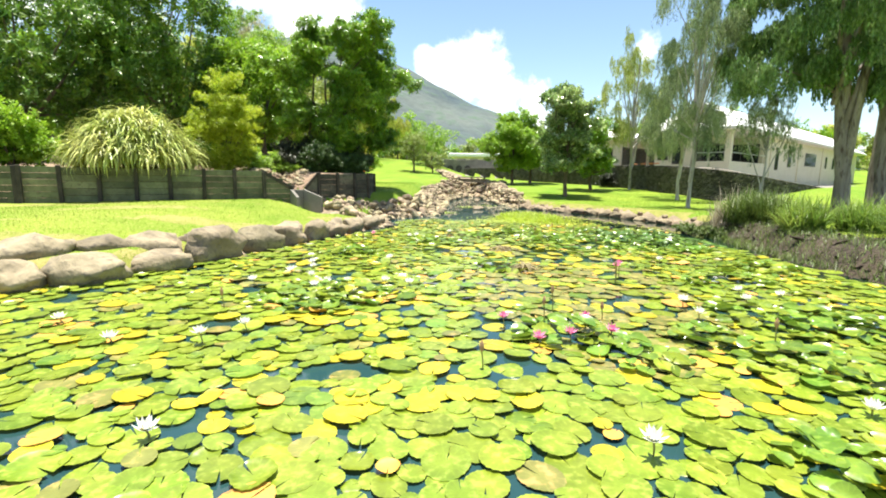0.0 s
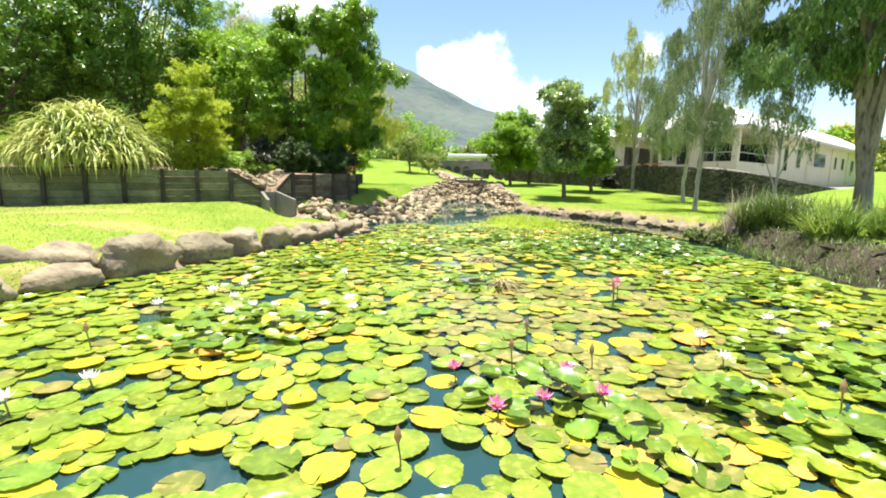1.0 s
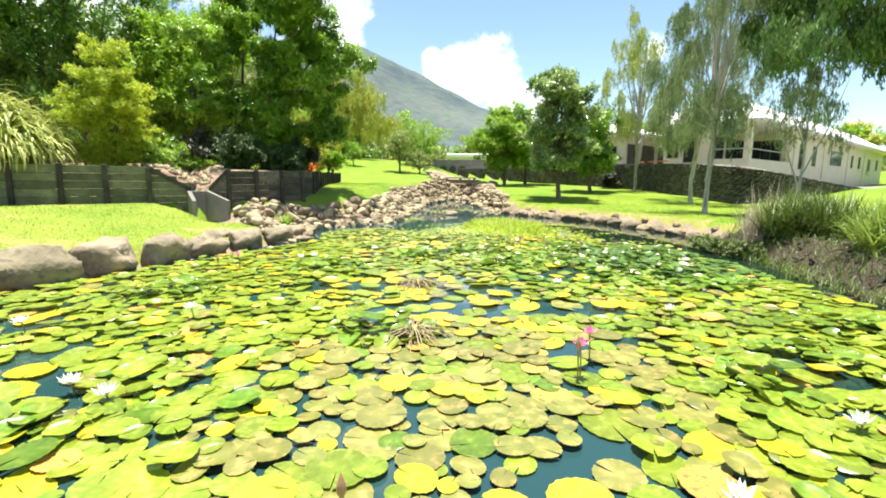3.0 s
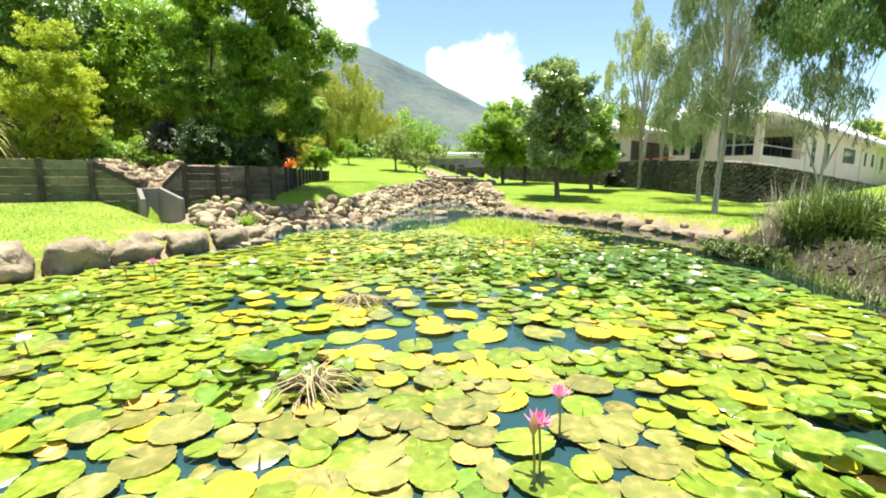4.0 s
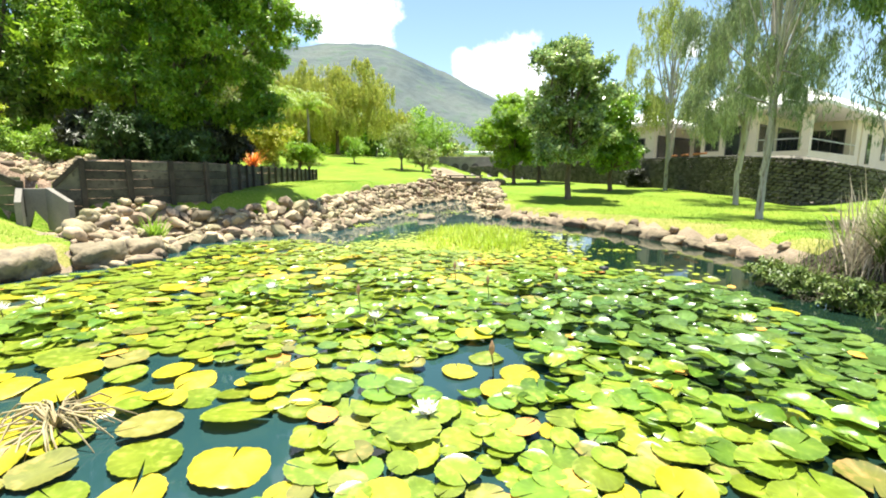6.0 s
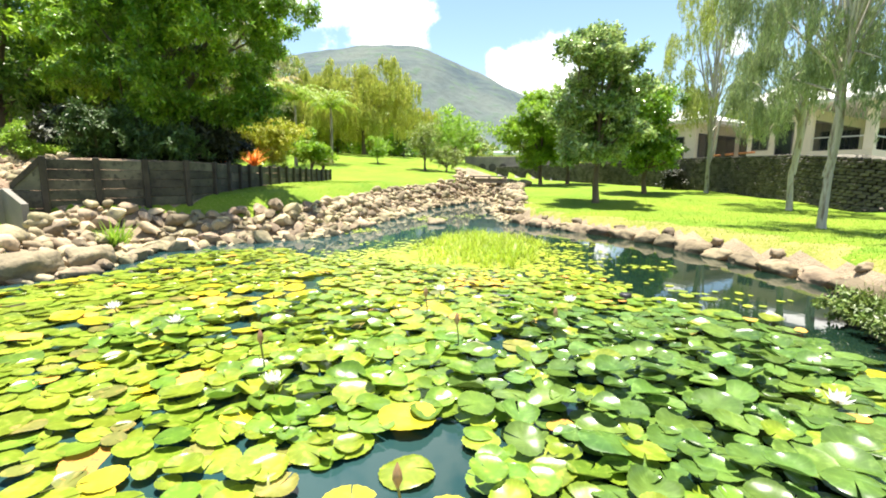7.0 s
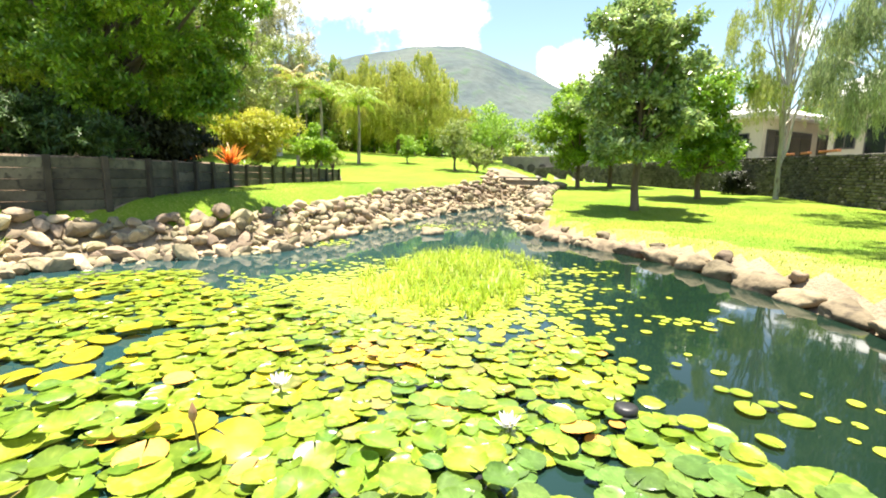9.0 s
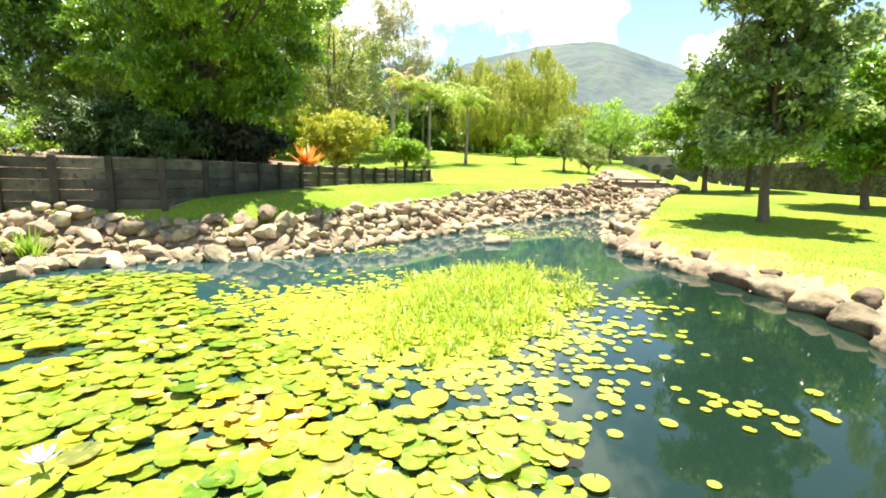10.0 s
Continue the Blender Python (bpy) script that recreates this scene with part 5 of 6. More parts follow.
def far_house():
    t = thing("pavilion", "small pale pavilion with white flat roof beyond the lawn", "building", (2.0, 101, float(ground_height(np.array([4.0]), np.array([98.0]))[0]) - 0.2), rz=-6)
    for lo, hi in (((0, 0, 0), (9, 0.25, 2.4)), ((0, 0.25, 0), (0.25, 6, 2.4)), ((8.75, 0.25, 0), (9, 6, 2.4)), ((0, 6, 0), (9, 6.25, 2.4))):
        child("wall", box_mesh("wall", lo, hi, M_RENDER), t)
    child("roof", box_mesh("roof", (-1, -1, 2.4), (10, 7, 3.1), M_ROOF, 0.1), t, "white flat roof")
    for x in (0.8, 3.4, 6.2):
        w = child("window", box_mesh("window", (x, -0.04, 0.7), (x + 1.7, -0.004, 2.0), M_FRAME), t)
        child("pane", box_mesh("pane", (x + 0.08, -0.06, 0.78), (x + 1.62, -0.045, 1.92), M_GLASS), w)
    # low wall; solid dark discs stand for the shade in its arched pipe openings
    k = thing("culvert_wall", "long grey rendered wall with round pipe openings", "wall", (-1.3, 71.5, float(ground_height(np.array([2.0]), np.array([70.5]))[0]) - 0.3), rz=-4)
    child("wall", box_mesh("wall", (0, 0, 0), (12, 0.35, 2.2), M_CONC, 0.03), k)
    for i in range(3):
        bm = bmesh.new()
        bmesh.ops.create_cone(bm, cap_ends=True, segments=18, radius1=0.48, radius2=0.48, depth=0.1, matrix=pose(2.2 + i * 1.3, -0.02, 0.85, 90, 0, 0))
        part("pipe_opening", bm, M_JOINT, k, "dark disc drawn for the shade in a round pipe opening")


far_house()


def footbridge():
    t = thing("footbridge", "low weathered timber footbridge over the creek", "footbridge", (-0.88, 51.9, 1.5), rz=-14)
    L = 5.6
    plank = box_mesh("plank", (0, -0.9, 0), (0.2, 0.9, 0.05), M_BOARD, 0.008)
    for i in range(27):
        ob = child("plank", plank, t)
        ob.matrix_local = pose(i * 0.208, 0, 0.2)
    for y in (-0.75, 0.7):
        child("beam", box_mesh("beam", (-0.2, y, -0.12), (L + 0.2, y + 0.12, 0.196), M_CONC, 0.01), t)
    child("kerb_rail", box_mesh("kerb_rail", (-0.1, -0.9, 0.36), (L + 0.1, -0.8, 0.46), M_CONC, 0.01), t)
    for i in range(5):
        child("rail_block", box_mesh("rail_block", (i * 1.35, -0.89, 0.254), (i * 1.35 + 0.16, -0.81, 0.358), M_POST), t)


footbridge()


def chute():
    """Stone-lined spillway that comes down through the timber wall, with its concrete mouth."""
    t = thing("spillway", "stone-lined spillway with sloping boards and concrete mouth", "spillway")
    A, B, N = Vector((-6.40, 19.65, 0)), Vector((-5.97, 19.97, 0)), Vector((-6.18, 19.82, 0))
    for p, back in ((A, Vector((-7.40, 19.03, 2.0))), (B, Vector((-5.5, 20.3, 1.92)))):
        v = [Vector((p.x, p.y, 1.30)), back]
        d = (v[1] - v[0])
        up = Vector((0, 0, 0.16))
        side = Vector((d.y, -d.x, 0)).normalized() * 0.06
        bm = bmesh.new()
        pts = [v[0] - side, v[1] - side, v[1] + side, v[0] + side]
        lo, hi = [bm.verts.new(q) for q in pts], [bm.verts.new(q + up) for q in pts]
        bm.faces.new(lo[::-1])
        bm.faces.new(hi)
        for i in range(4):
            j = (i + 1) % 4
            bm.faces.new((lo[i], lo[j], hi[j], hi[i]))
        part("edge_board", bm, M_POST, t)
    for p, back, mat in ((B, Vector((-5.46, 20.3, 1.98)), M_BOARD_SHADE),):
        for z0, z1 in ((0.5, 0.9), (0.91, 1.3)):
            m = pose(p.x, p.y, 0, 0, 0, math.degrees(math.atan2(back.y - p.y, back.x - p.x)))
            child("side_board", box_mesh("side_board", (0.02, -0.022, z0), ((back - p).to_2d().length, 0.022, z1), mat, 0.01, m), t)
        tri = bmesh.new()
        nrm = Vector((back.y - p.y, p.x - back.x, 0)).normalized() * 0.022
        pts3 = [Vector((p.x, p.y, 1.31)), Vector((back.x, back.y, 1.31)), Vector((back.x, back.y, 1.95))]
        f1, f2 = [tri.verts.new(q + nrm) for q in pts3], [tri.verts.new(q - nrm) for q in pts3]
        tri.faces.new(f1)
        tri.faces.new(f2[::-1])
        for i in range(3):
            j = (i + 1) % 3
            tri.faces.new((f1[j], f1[i], f2[i], f2[j]))
        part("side_board", tri, mat, t)
    for p, L, fwd in ((A + Vector((0.0, -0.1, 0)), 0.62, Vector((0.66, -0.75, 0))), (B + Vector((0.0, -0.12, 0)), 0.92, Vector((0.93, -0.36, 0)))):
        side = Vector((fwd.y, -fwd.x, 0)) * 0.06
        bm = bmesh.new()
        prof = [(0, 0.35), (L, 0.28), (L, 1.05), (0, 1.36)]
        f1 = [bm.verts.new(Vector((p.x, p.y, 0)) + fwd * s - side + Vector((0, 0, z))) for s, z in prof]
        f2 = [bm.verts.new(Vector((p.x, p.y, 0)) + fwd * s + side + Vector((0, 0, z))) for s, z in prof]
        bm.faces.new(f1)
        bm.faces.new(f2[::-1])
        for i in range(4):
            j = (i + 1) % 4
            bm.faces.new((f1[j], f1[i], f2[i], f2[j]))
        part("concrete_wing", bm, M_CONC, t, "grey concrete side slab")
    child("sill", box_mesh("sill", (-0.30, -0.1, 0.40), (0.30, 0.06, 1.34), M_CONC, 0.01, pose(N.x, N.y, 0, 0, 0, 37)), t)
    rng = np.random.default_rng(5)
    for i in range(260):
        s, w = rng.uniform(0.05, 3.4), rng.normal(0, 0.75)
        dirv = np.array([-0.64, 0.77])
        x, y = N.x + dirv[0] * (s + 0.25) - dirv[1] * w, N.y + dirv[1] * (s + 0.25) + dirv[0] * w
        if abs(w) > 0.16 + 0.8 * s or abs(w) > 1.5 or not inside(np.array([x]), np.array([y]), TERRACE_L)[0]:
            continue
        z = float(ground_height(np.array([x]), np.array([y]))[0])
        r = rng.uniform(0.09, 0.2)
        ob = child("stone", ROCK_MESHES[i % 8], t)
        ob.matrix_local = pose(x, y, z + r * 0.2, rng.normal(0, 15), rng.normal(0, 15), rng.uniform(0, 360)) @ Matrix.Diagonal((r * 2.1, r * 1.5, r * 1.1, 1))


chute()

# ---- water lilies ----
M_PAD_G = material("lily_pad_green", (0.15, 0.235, 0.016), (0.275, 0.335, 0.032), 2.2, 0.31, 0.25, 16, c3=(0.31, 0.37, 0.055), island=0.22, translucent=0.2, spec=0.5, bump_dist=0.004)
M_PAD_D = material("lily_pad_deep_green", (0.10, 0.20, 0.02), (0.20, 0.31, 0.036), 2.2, 0.28, 0.25, 16, c3=(0.21, 0.30, 0.04), island=0.25, translucent=0.25, spec=0.5, bump_dist=0.004)
M_PAD_Y = material("lily_pad_yellow", (0.34, 0.33, 0.014), (0.47, 0.41, 0.026), 1.5, 0.34, 0.25, 12, c3=(0.58, 0.38, 0.03), island=0.16, translucent=0.12, bump_dist=0.004)
M_PAD_B = material("lily_pad_bronze", (0.155, 0.175, 0.034), (0.225, 0.21, 0.048), 1.5, 0.36, 0.25, 12, c3=(0.36, 0.25, 0.075), island=0.2, translucent=0.08, bump_dist=0.004)
M_PAD_R = material("lily_pad_withered", (0.50, 0.24, 0.03), (0.62, 0.38, 0.05), 3, 0.6, 0.4, 26, c3=(0.25, 0.11, 0.03), island=0.25, bump_dist=0.004)
M_PAD_S = material("lily_pad_blue_green", (0.07, 0.142, 0.026), (0.14, 0.228, 0.042), 2.2, 0.27, 0.25, 16, c3=(0.14, 0.23, 0.05), island=0.3, translucent=0.2, spec=0.5, bump_dist=0.004)
PAD_MATS = [M_PAD_G, M_PAD_D, M_PAD_Y, M_PAD_B, M_PAD_R, M_PAD_S]
PAD_MATS_OBJ = [
    material("lily_pad_green_single", (0.15, 0.235, 0.016), (0.275, 0.335, 0.032), 2.2, 0.31, 0.25, 16, c3=(0.31, 0.37, 0.055), by_object=0.22, translucent=0.2, spec=0.5, bump_dist=0.004),
    material("lily_pad_deep_green_single", (0.10, 0.20, 0.02), (0.20, 0.31, 0.036), 2.2, 0.28, 0.25, 16, c3=(0.21, 0.30, 0.04), by_object=0.25, translucent=0.25, spec=0.5, bump_dist=0.004),
    material("lily_pad_yellow_single", (0.34, 0.33, 0.014), (0.47, 0.41, 0.026), 1.5, 0.34, 0.25, 12, c3=(0.58, 0.38, 0.03), by_object=0.16, translucent=0.12, bump_dist=0.004),
    material("lily_pad_bronze_single", (0.155, 0.175, 0.034), (0.225, 0.21, 0.048), 1.5, 0.36, 0.25, 12, c3=(0.36, 0.25, 0.075), by_object=0.2, translucent=0.08, bump_dist=0.004),
    material("lily_pad_withered_single", (0.50, 0.24, 0.03), (0.62, 0.38, 0.05), 3, 0.6, 0.4, 26, c3=(0.25, 0.11, 0.03), by_object=0.25, bump_dist=0.004),
    material("lily_pad_blue_green_single", (0.07, 0.142, 0.026), (0.14, 0.228, 0.042), 2.2, 0.27, 0.25, 16, c3=(0.14, 0.23, 0.05), by_object=0.3, translucent=0.2, spec=0.5, bump_dist=0.004),
]
LILY = [(-9.6, -2), (-9.0, 3), (-7.8, 6.2), (-6.7, 8), (-5.9, 9.4), (-4.8, 10.9), (-4.1, 12.3), (-3.7, 13.7), (-3.1, 15.2), (-2.3, 16.4), (-1.7, 18), (-2.0, 19.3), (-1.8, 20.4), (-0.4, 21.4), (0.5, 20.5), (1.4, 20.1), (3.0, 19.9),
        (4.4, 19.5), (5.4, 19.6), (6.3, 19.6), (6.7, 19.0), (6.75, 18.0), (8.0, 17.1), (8.3, 15.8), (8.25, 13.3), (8.3, 11), (8.35, 8.3), (8.95, 4.5), (9.4, 0), (9.6, -4)]


def pad_arrays(seed, seg=40, notch=0.30, wavy=0.02, cup=0.02, fold=0.0):
    """A round floating leaf with a cleft and a scalloped, slightly raised rim."""
    rng = np.random.default_rng(seed)
    ang = np.linspace(notch / 2, 2 * math.pi - notch / 2, seg)
    rim = 1 + 0.02 * np.where(np.arange(seg) % 2 == 0, 1, -1) * rng.uniform(0.4, 1.3, seg) + 0.035 * np.sin(ang * 2 + seed) + 0.02 * np.sin(ang * 3 + 2 * seed)
    rings = [(0.0, 0.0), (0.5, cup * 0.15), (0.85, cup * 0.55), (0.96, cup * 0.88), (1.0, cup * 1.05)]
    vs = [(0.06, 0.0, 0.0)]
    for k, (r, z) in enumerate(rings[1:]):
        for a, m in zip(ang, rim):
            x, y = r * m * math.cos(a), r * m * math.sin(a)
            zz = z + wavy * r * math.sin(3 * a + seed) * (0.6 if k < 2 else 1.0) + fold * (abs(y) ** 1.5)
            vs.append((x, y, zz))
    tris, quads = [], []
    for i in range(seg - 1):
        tris.append((0, 1 + i, 2 + i))
    for k in range(len(rings) - 2):
        for i in range(seg - 1):
            o, p = 1 + k * seg, 1 + (k + 1) * seg
            quads.append((o + i, p + i, p + i + 1, o + i + 1))
    return np.array(vs), np.array(tris), np.array(quads)


def add_veins(me, v, copies=1):
    """Polar coordinates on each pad, from which its material draws the veins."""
    ang, rad = np.arctan2(v[:, 1], v[:, 0]), np.hypot(v[:, 0], v[:, 1])
    ang = np.where(ang < 0, ang + 2 * math.pi, ang)
    for name, val in (("vein_angle", ang), ("vein_radius", rad)):
        me.attributes.new(name, "FLOAT", "POINT").data.foreach_set("value", np.tile(val, copies).astype(np.float32))


def vein_pattern(m, strength=0.16):
    """Pale radial veins and a paler heart over the pad's colour."""
    t = m.node_tree
    hsv = next(n for n in t.nodes if n.type == "HUE_SAT")
    src = hsv.inputs["Value"].links[0].from_socket

    def calc(op, a, b):
        n = t.nodes.new("ShaderNodeMath")
        n.operation = op
        for k, v in enumerate((a, b)):
            if isinstance(v, (int, float)):
                n.inputs[k].default_value = v
            elif v is not None:
                t.links.new(v, n.inputs[k])
        return n.outputs[0]

    a, q = t.nodes.new("ShaderNodeAttribute"), t.nodes.new("ShaderNodeAttribute")
    a.attribute_name, q.attribute_name = "vein_angle", "vein_radius"
    line = calc("POWER", calc("ABSOLUTE", calc("COSINE", calc("MULTIPLY", a.outputs["Fac"], 7.5), None), None), 22.0)
    heart = calc("MULTIPLY", calc("SUBTRACT", 0.55, q.outputs["Fac"]), 0.22)
    rim = calc("MULTIPLY", calc("MAXIMUM", calc("SUBTRACT", q.outputs["Fac"], 0.93), 0.0), 2.6)
    gain = calc("ADD", 0.97, calc("ADD", calc("ADD", calc("MULTIPLY", line, strength), rim), heart))
    t.links.new(calc("MULTIPLY", src, gain), hsv.inputs["Value"])


PAD_SHAPES = [pad_arrays(i, 40, 0.07 + 0.04 * (i % 3), 0.014, 0.02) for i in range(4)] + [pad_arrays(10 + i, 40, 0.14, 0.06, (0.15, -0.12, 0.07)[i]) for i in range(3)] \
    + [pad_arrays(20 + i, 40, 0.16, 0.07, (0.2, 0.0, 0.13)[i], (0.25, 0.42, 0.18)[i]) for i in range(3)]
PATCHES = [(3.8, 10.95, 1.15, 0.55), (2.6, 11.9, 0.9, 0.75), (0.7, 12.2, 1.3, 0.7), (2.1, 10.9, 1.1, 0.55), (0.3, 8.4, 0.6, 0.22), (-0.4, 6.6, 0.5, 0.24), (1.6, 12.9, 1.0, 0.35), (1.2, 17.2, 0.5, 0.3), (-2.2, 3.2, 0.4, 0.2)]
RAISED = [(-1.9, 7.4, 1.2), (5.6, 14.8, 1.7), (6.4, 13.2, 1.3), (7.0, 15.8, 1.0), (5.3, 16.4, 1.0), (2.6, 16.3, 1.1), (3.4, 14.6, 0.9), (1.6, 5.5, 0.7), (5.4, 5.9, 1.0), (1.5, 15.4, 0.8), (-2.3, 11.5, 0.8), (7.1, 10.0, 0.9), (1.35, 9.95, 0.7), (-0.4, 13.8, 0.8), (5.2, 8.6, 0.6), (4.6, 13.4, 0.8), (4.0, 4.5, 0.8), (2.25, 4.75, 0.5), (4.5, 6.4, 0.7), (2.9, 2.7, 0.6), (5.6, 8.9, 0.8), (3.3, 5.4, 0.5)]


def scatter_pads():
    rng = np.random.default_rng(42)
    n = 130000
    x, y = rng.uniform(-9.6, 9.6, n), rng.uniform(-4, 21.5, n)
    ok = inside(x, y, LILY)
    open_w = np.zeros(n)
    for px, py, rx, ry in PATCHES:
        open_w = np.maximum(open_w, 1 - np.hypot((x - px) / rx, (y - py) / ry))
    wob = np.array([noise.noise(Vector((a * 0.8, b * 0.8, 4.0))) for a, b in zip(x, y)])
    field = np.array([noise.noise(Vector((a * 0.22, b * 0.22, 9.0))) for a, b in zip(x, y)])
    field2 = np.array([noise.noise(Vector((a * 0.5 + 5, b * 0.5, 2.0))) for a, b in zip(x, y)])
    clear = open_w + 0.35 * wob > 0.12
    ok &= ~clear | (rng.random(n) < 0.4)
    edge = line_distance(x, y, LILY, True)
    ok &= (edge > 0.15) | (rng.random(n) < 0.3)
    cells, out = {}, []
    for i in np.nonzero(ok)[0]:
        far = smooth01((y[i] - 15.8) / 2)
        r = rng.uniform(0.115, 0.205) * (1 - 0.36 * far)
        if x[i] > 4.3 and y[i] > 18.5:
            r *= 0.8
        if rng.random() < 0.25:
            r *= 0.62
        raised = max(1 - math.hypot(x[i] - a, y[i] - b) / c for a, b, c in RAISED)
        if raised > 0.05:
            r *= 0.82
        if clear[i]:
            r, raised = rng.uniform(0.15, 0.235), 0.0
        neat = max(1 - math.hypot((x[i] - 2.4) / 2.2, (y[i] - 8.9) / 3.2), smooth01((7.5 - y[i]) / 2) if x[i] < 4.5 else 0.0)
        if neat < 0.12 and raised < 0.1 and y[i] < 15.5 and not clear[i]:
            r *= 0.84
        gap = (0.57 + 0.05 * min(1, max(0, neat) * 3) if y[i] < 14 else 0.51) if raised < 0.1 else 0.62
        if clear[i]:
            gap = 0.9
        if raised > 0.05 and rng.random() < 0.5:
            raised = 0.0
        layer = raised > 0.05
        key = (int(x[i] // 0.4), int(y[i] // 0.4), layer)
        near = [p for a in (-1, 0, 1) for b in (-1, 0, 1) for p in cells.get((key[0] + a, key[1] + b, layer), ())]
        if any(math.hypot(px - x[i], py - y[i]) < gap * (pr + r) for px, py, pr in near):
            continue
        cells.setdefault(key, []).append((x[i], y[i], r))
        # colour by stretches of the pond
        f, g, u = field[i], field2[i], rng.random()
        bronze = 1 - math.hypot((x[i] - 2.3) / 2.3, (y[i] - 7.9) / 4.2)
        yellow = max(0.6 - math.hypot((x[i] + 1.0) / 2.6, (y[i] - 4.2) / 2.6), 1 - math.hypot((x[i] - 3.9) / 1.2, (y[i] - 7.0) / 0.8), 1 - math.hypot((x[i] - 1.4) / 1.8, (y[i] - 12.0) / 1.3))
        faded = max(1 - math.hypot((x[i] - 4.4) / 0.6, (y[i] - 18.45) / 0.45), 1 - math.hypot((x[i] - 1.3) / 0.8, (y[i] - 16.8) / 0.4), 1 - math.hypot((x[i] + 1.6) / 0.9, (y[i] - 6.1) / 0.35), 1 - math.hypot((x[i] - 3.3) / 0.5, (y[i] - 10.2) / 0.3), 1 - math.hypot((x[i] - 3.4) / 0.6, (y[i] - 7.0) / 0.3), 1 - math.hypot((x[i] + 0.9) / 0.6, (y[i] - 7.1) / 0.25), 1 - math.hypot((x[i] - 2.2) / 0.6, (y[i] - 10.3) / 0.2), 1 - math.hypot((x[i] - 2.4) / 0.25, (y[i] - 3.76) / 0.2), 1 - math.hypot((x[i] - 3.15) / 0.2, (y[i] - 4.2) / 0.2))
        deep = 1 - math.hypot((x[i] - 7.1) / 2.6, (y[i] - 15.2) / 2.4)
        if clear[i]:
            k = 2 if u < (0.6 if y[i] > 10 else 0.3) else (0 if u < 0.85 else 3)
        elif faded > 0 and u < 0.75:
            k = 4 if u < 0.3 else 2
        elif deep > 0 and u < 0.2 + 0.74 * min(1, 4 * deep):
            k = 5
        elif raised > 0.05:
            k = 1 if u < (0.85 if 12.6 < y[i] < 15.4 and x[i] > 3.4 else 0.6) else 0
        elif (x[i] > 3.4 and 12.6 < y[i] < 17 and u < 0.45) or (x[i] > 4.8 and 12.9 < y[i] < 18 and u < (0.7 if y[i] < 15.4 else 0.5)):
            k = 1
        elif bronze > 0.12 and u < 0.62:
            k = 3 if u < 0.54 else 2
        elif yellow > 0.1 and u < 0.2 + 0.45 * yellow:
            k = 2
        elif u < 0.06 + 0.10 * max(0, g):
            k = 2
        elif u > 0.975:
            k = 4
        elif u > 0.80 - 0.2 * f and f > -0.3:
            k = 1 if rng.random() < 0.25 else (3 if rng.random() < 0.25 else 0)
        else:
            k = 0
        out.append((x[i], y[i], r, raised, k, neat))
    # single pads lying apart on the open water
    for px, py, pr in [(7.44, 18.25, 0.11), (7.72, 18.18, 0.11), (7.41, 17.8, 0.09), (7.48, 18.56, 0.08), (7.6, 18.35, 0.07), (6.89, 17.49, 0.14), (7.15, 17.36, 0.16), (7.5, 17.3, 0.2), (7.35, 18.6, 0.06), (7.75, 18.4, 0.06)]:
        out.append((px, py, pr, 0.0, 0, 1.0))
    return out, rng


def lily_bed():
    pads, rng = scatter_pads()
    bed = thing("water_lily_bed", "dense bed of green and yellow water lily pads", "water lilies")
    track = [(0.4, 3.2), (1.8, 7.2), (3.4, 11.3), (4.6, 14.8), (5.8, 18.0)]
    px, py = np.array([p[0] for p in pads]), np.array([p[1] for p in pads])
    rank = np.argsort(line_distance(px, py, track))
    near = set(rank[:300].tolist())
    share = {}
    V, T, Q, VL, mt, mq, o = [], [], [], [], [], [], 0
    for i, (x, y, r, raised, k, neat) in enumerate(pads):
        if raised > 0.05:
            shape = int(rng.integers(4, 7)) if rng.random() < 0.6 else int(rng.integers(7, 10))
            z = 0.03 + raised * rng.uniform(0.03, 0.26)
            tx, ty = rng.normal(0, 8), rng.normal(0, 8)
        else:
            loose = neat < 0.12
            shape = int(rng.integers(0, 4)) if rng.random() < (0.55 if loose else 0.88) else int(rng.integers(4, 7))
            z = rng.uniform(0.008, 0.07 if loose else 0.045)
            tilt = 3.6 if loose else 2.0
            tx, ty = rng.normal(0, tilt), rng.normal(0, tilt)
        m = pose(x, y, z, tx, ty, rng.uniform(0, 360)) @ Matrix.Diagonal((r, r * rng.uniform(0.9, 1.0), r, 1))
        v, t, q = PAD_SHAPES[shape]
        if i in near:
            key = (shape, k)
            if key not in share:
                share[key] = mesh_from("lily_pad", v, tris=t, quads=q, mats=[PAD_MATS_OBJ[k]], smooth=True)
                add_veins(share[key], v)
            ob = child("lily_pad", share[key], bed)
            ob.matrix_local = m
        else:
            M3 = np.array(m)
            V.append(v @ M3[:3, :3].T + M3[:3, 3])
            VL.append(v)
            T.append(t + o)
            Q.append(q + o)
            mt += [k] * len(t)
            mq += [k] * len(q)
            o += len(v)
    me = mesh_from("pad_carpet", np.concatenate(V), tris=np.concatenate(T), quads=np.concatenate(Q), mats=PAD_MATS, mat_ids=mt + mq, smooth=True)
    vall = np.concatenate(VL)
    add_veins(me, vall)
    tagged(child("pad_carpet", me, bed), kind="stuff")


for m in PAD_MATS[:4] + PAD_MATS_OBJ[:4] + [PAD_MATS[5], PAD_MATS_OBJ[5]]:
    vein_pattern(m)
lily_bed()


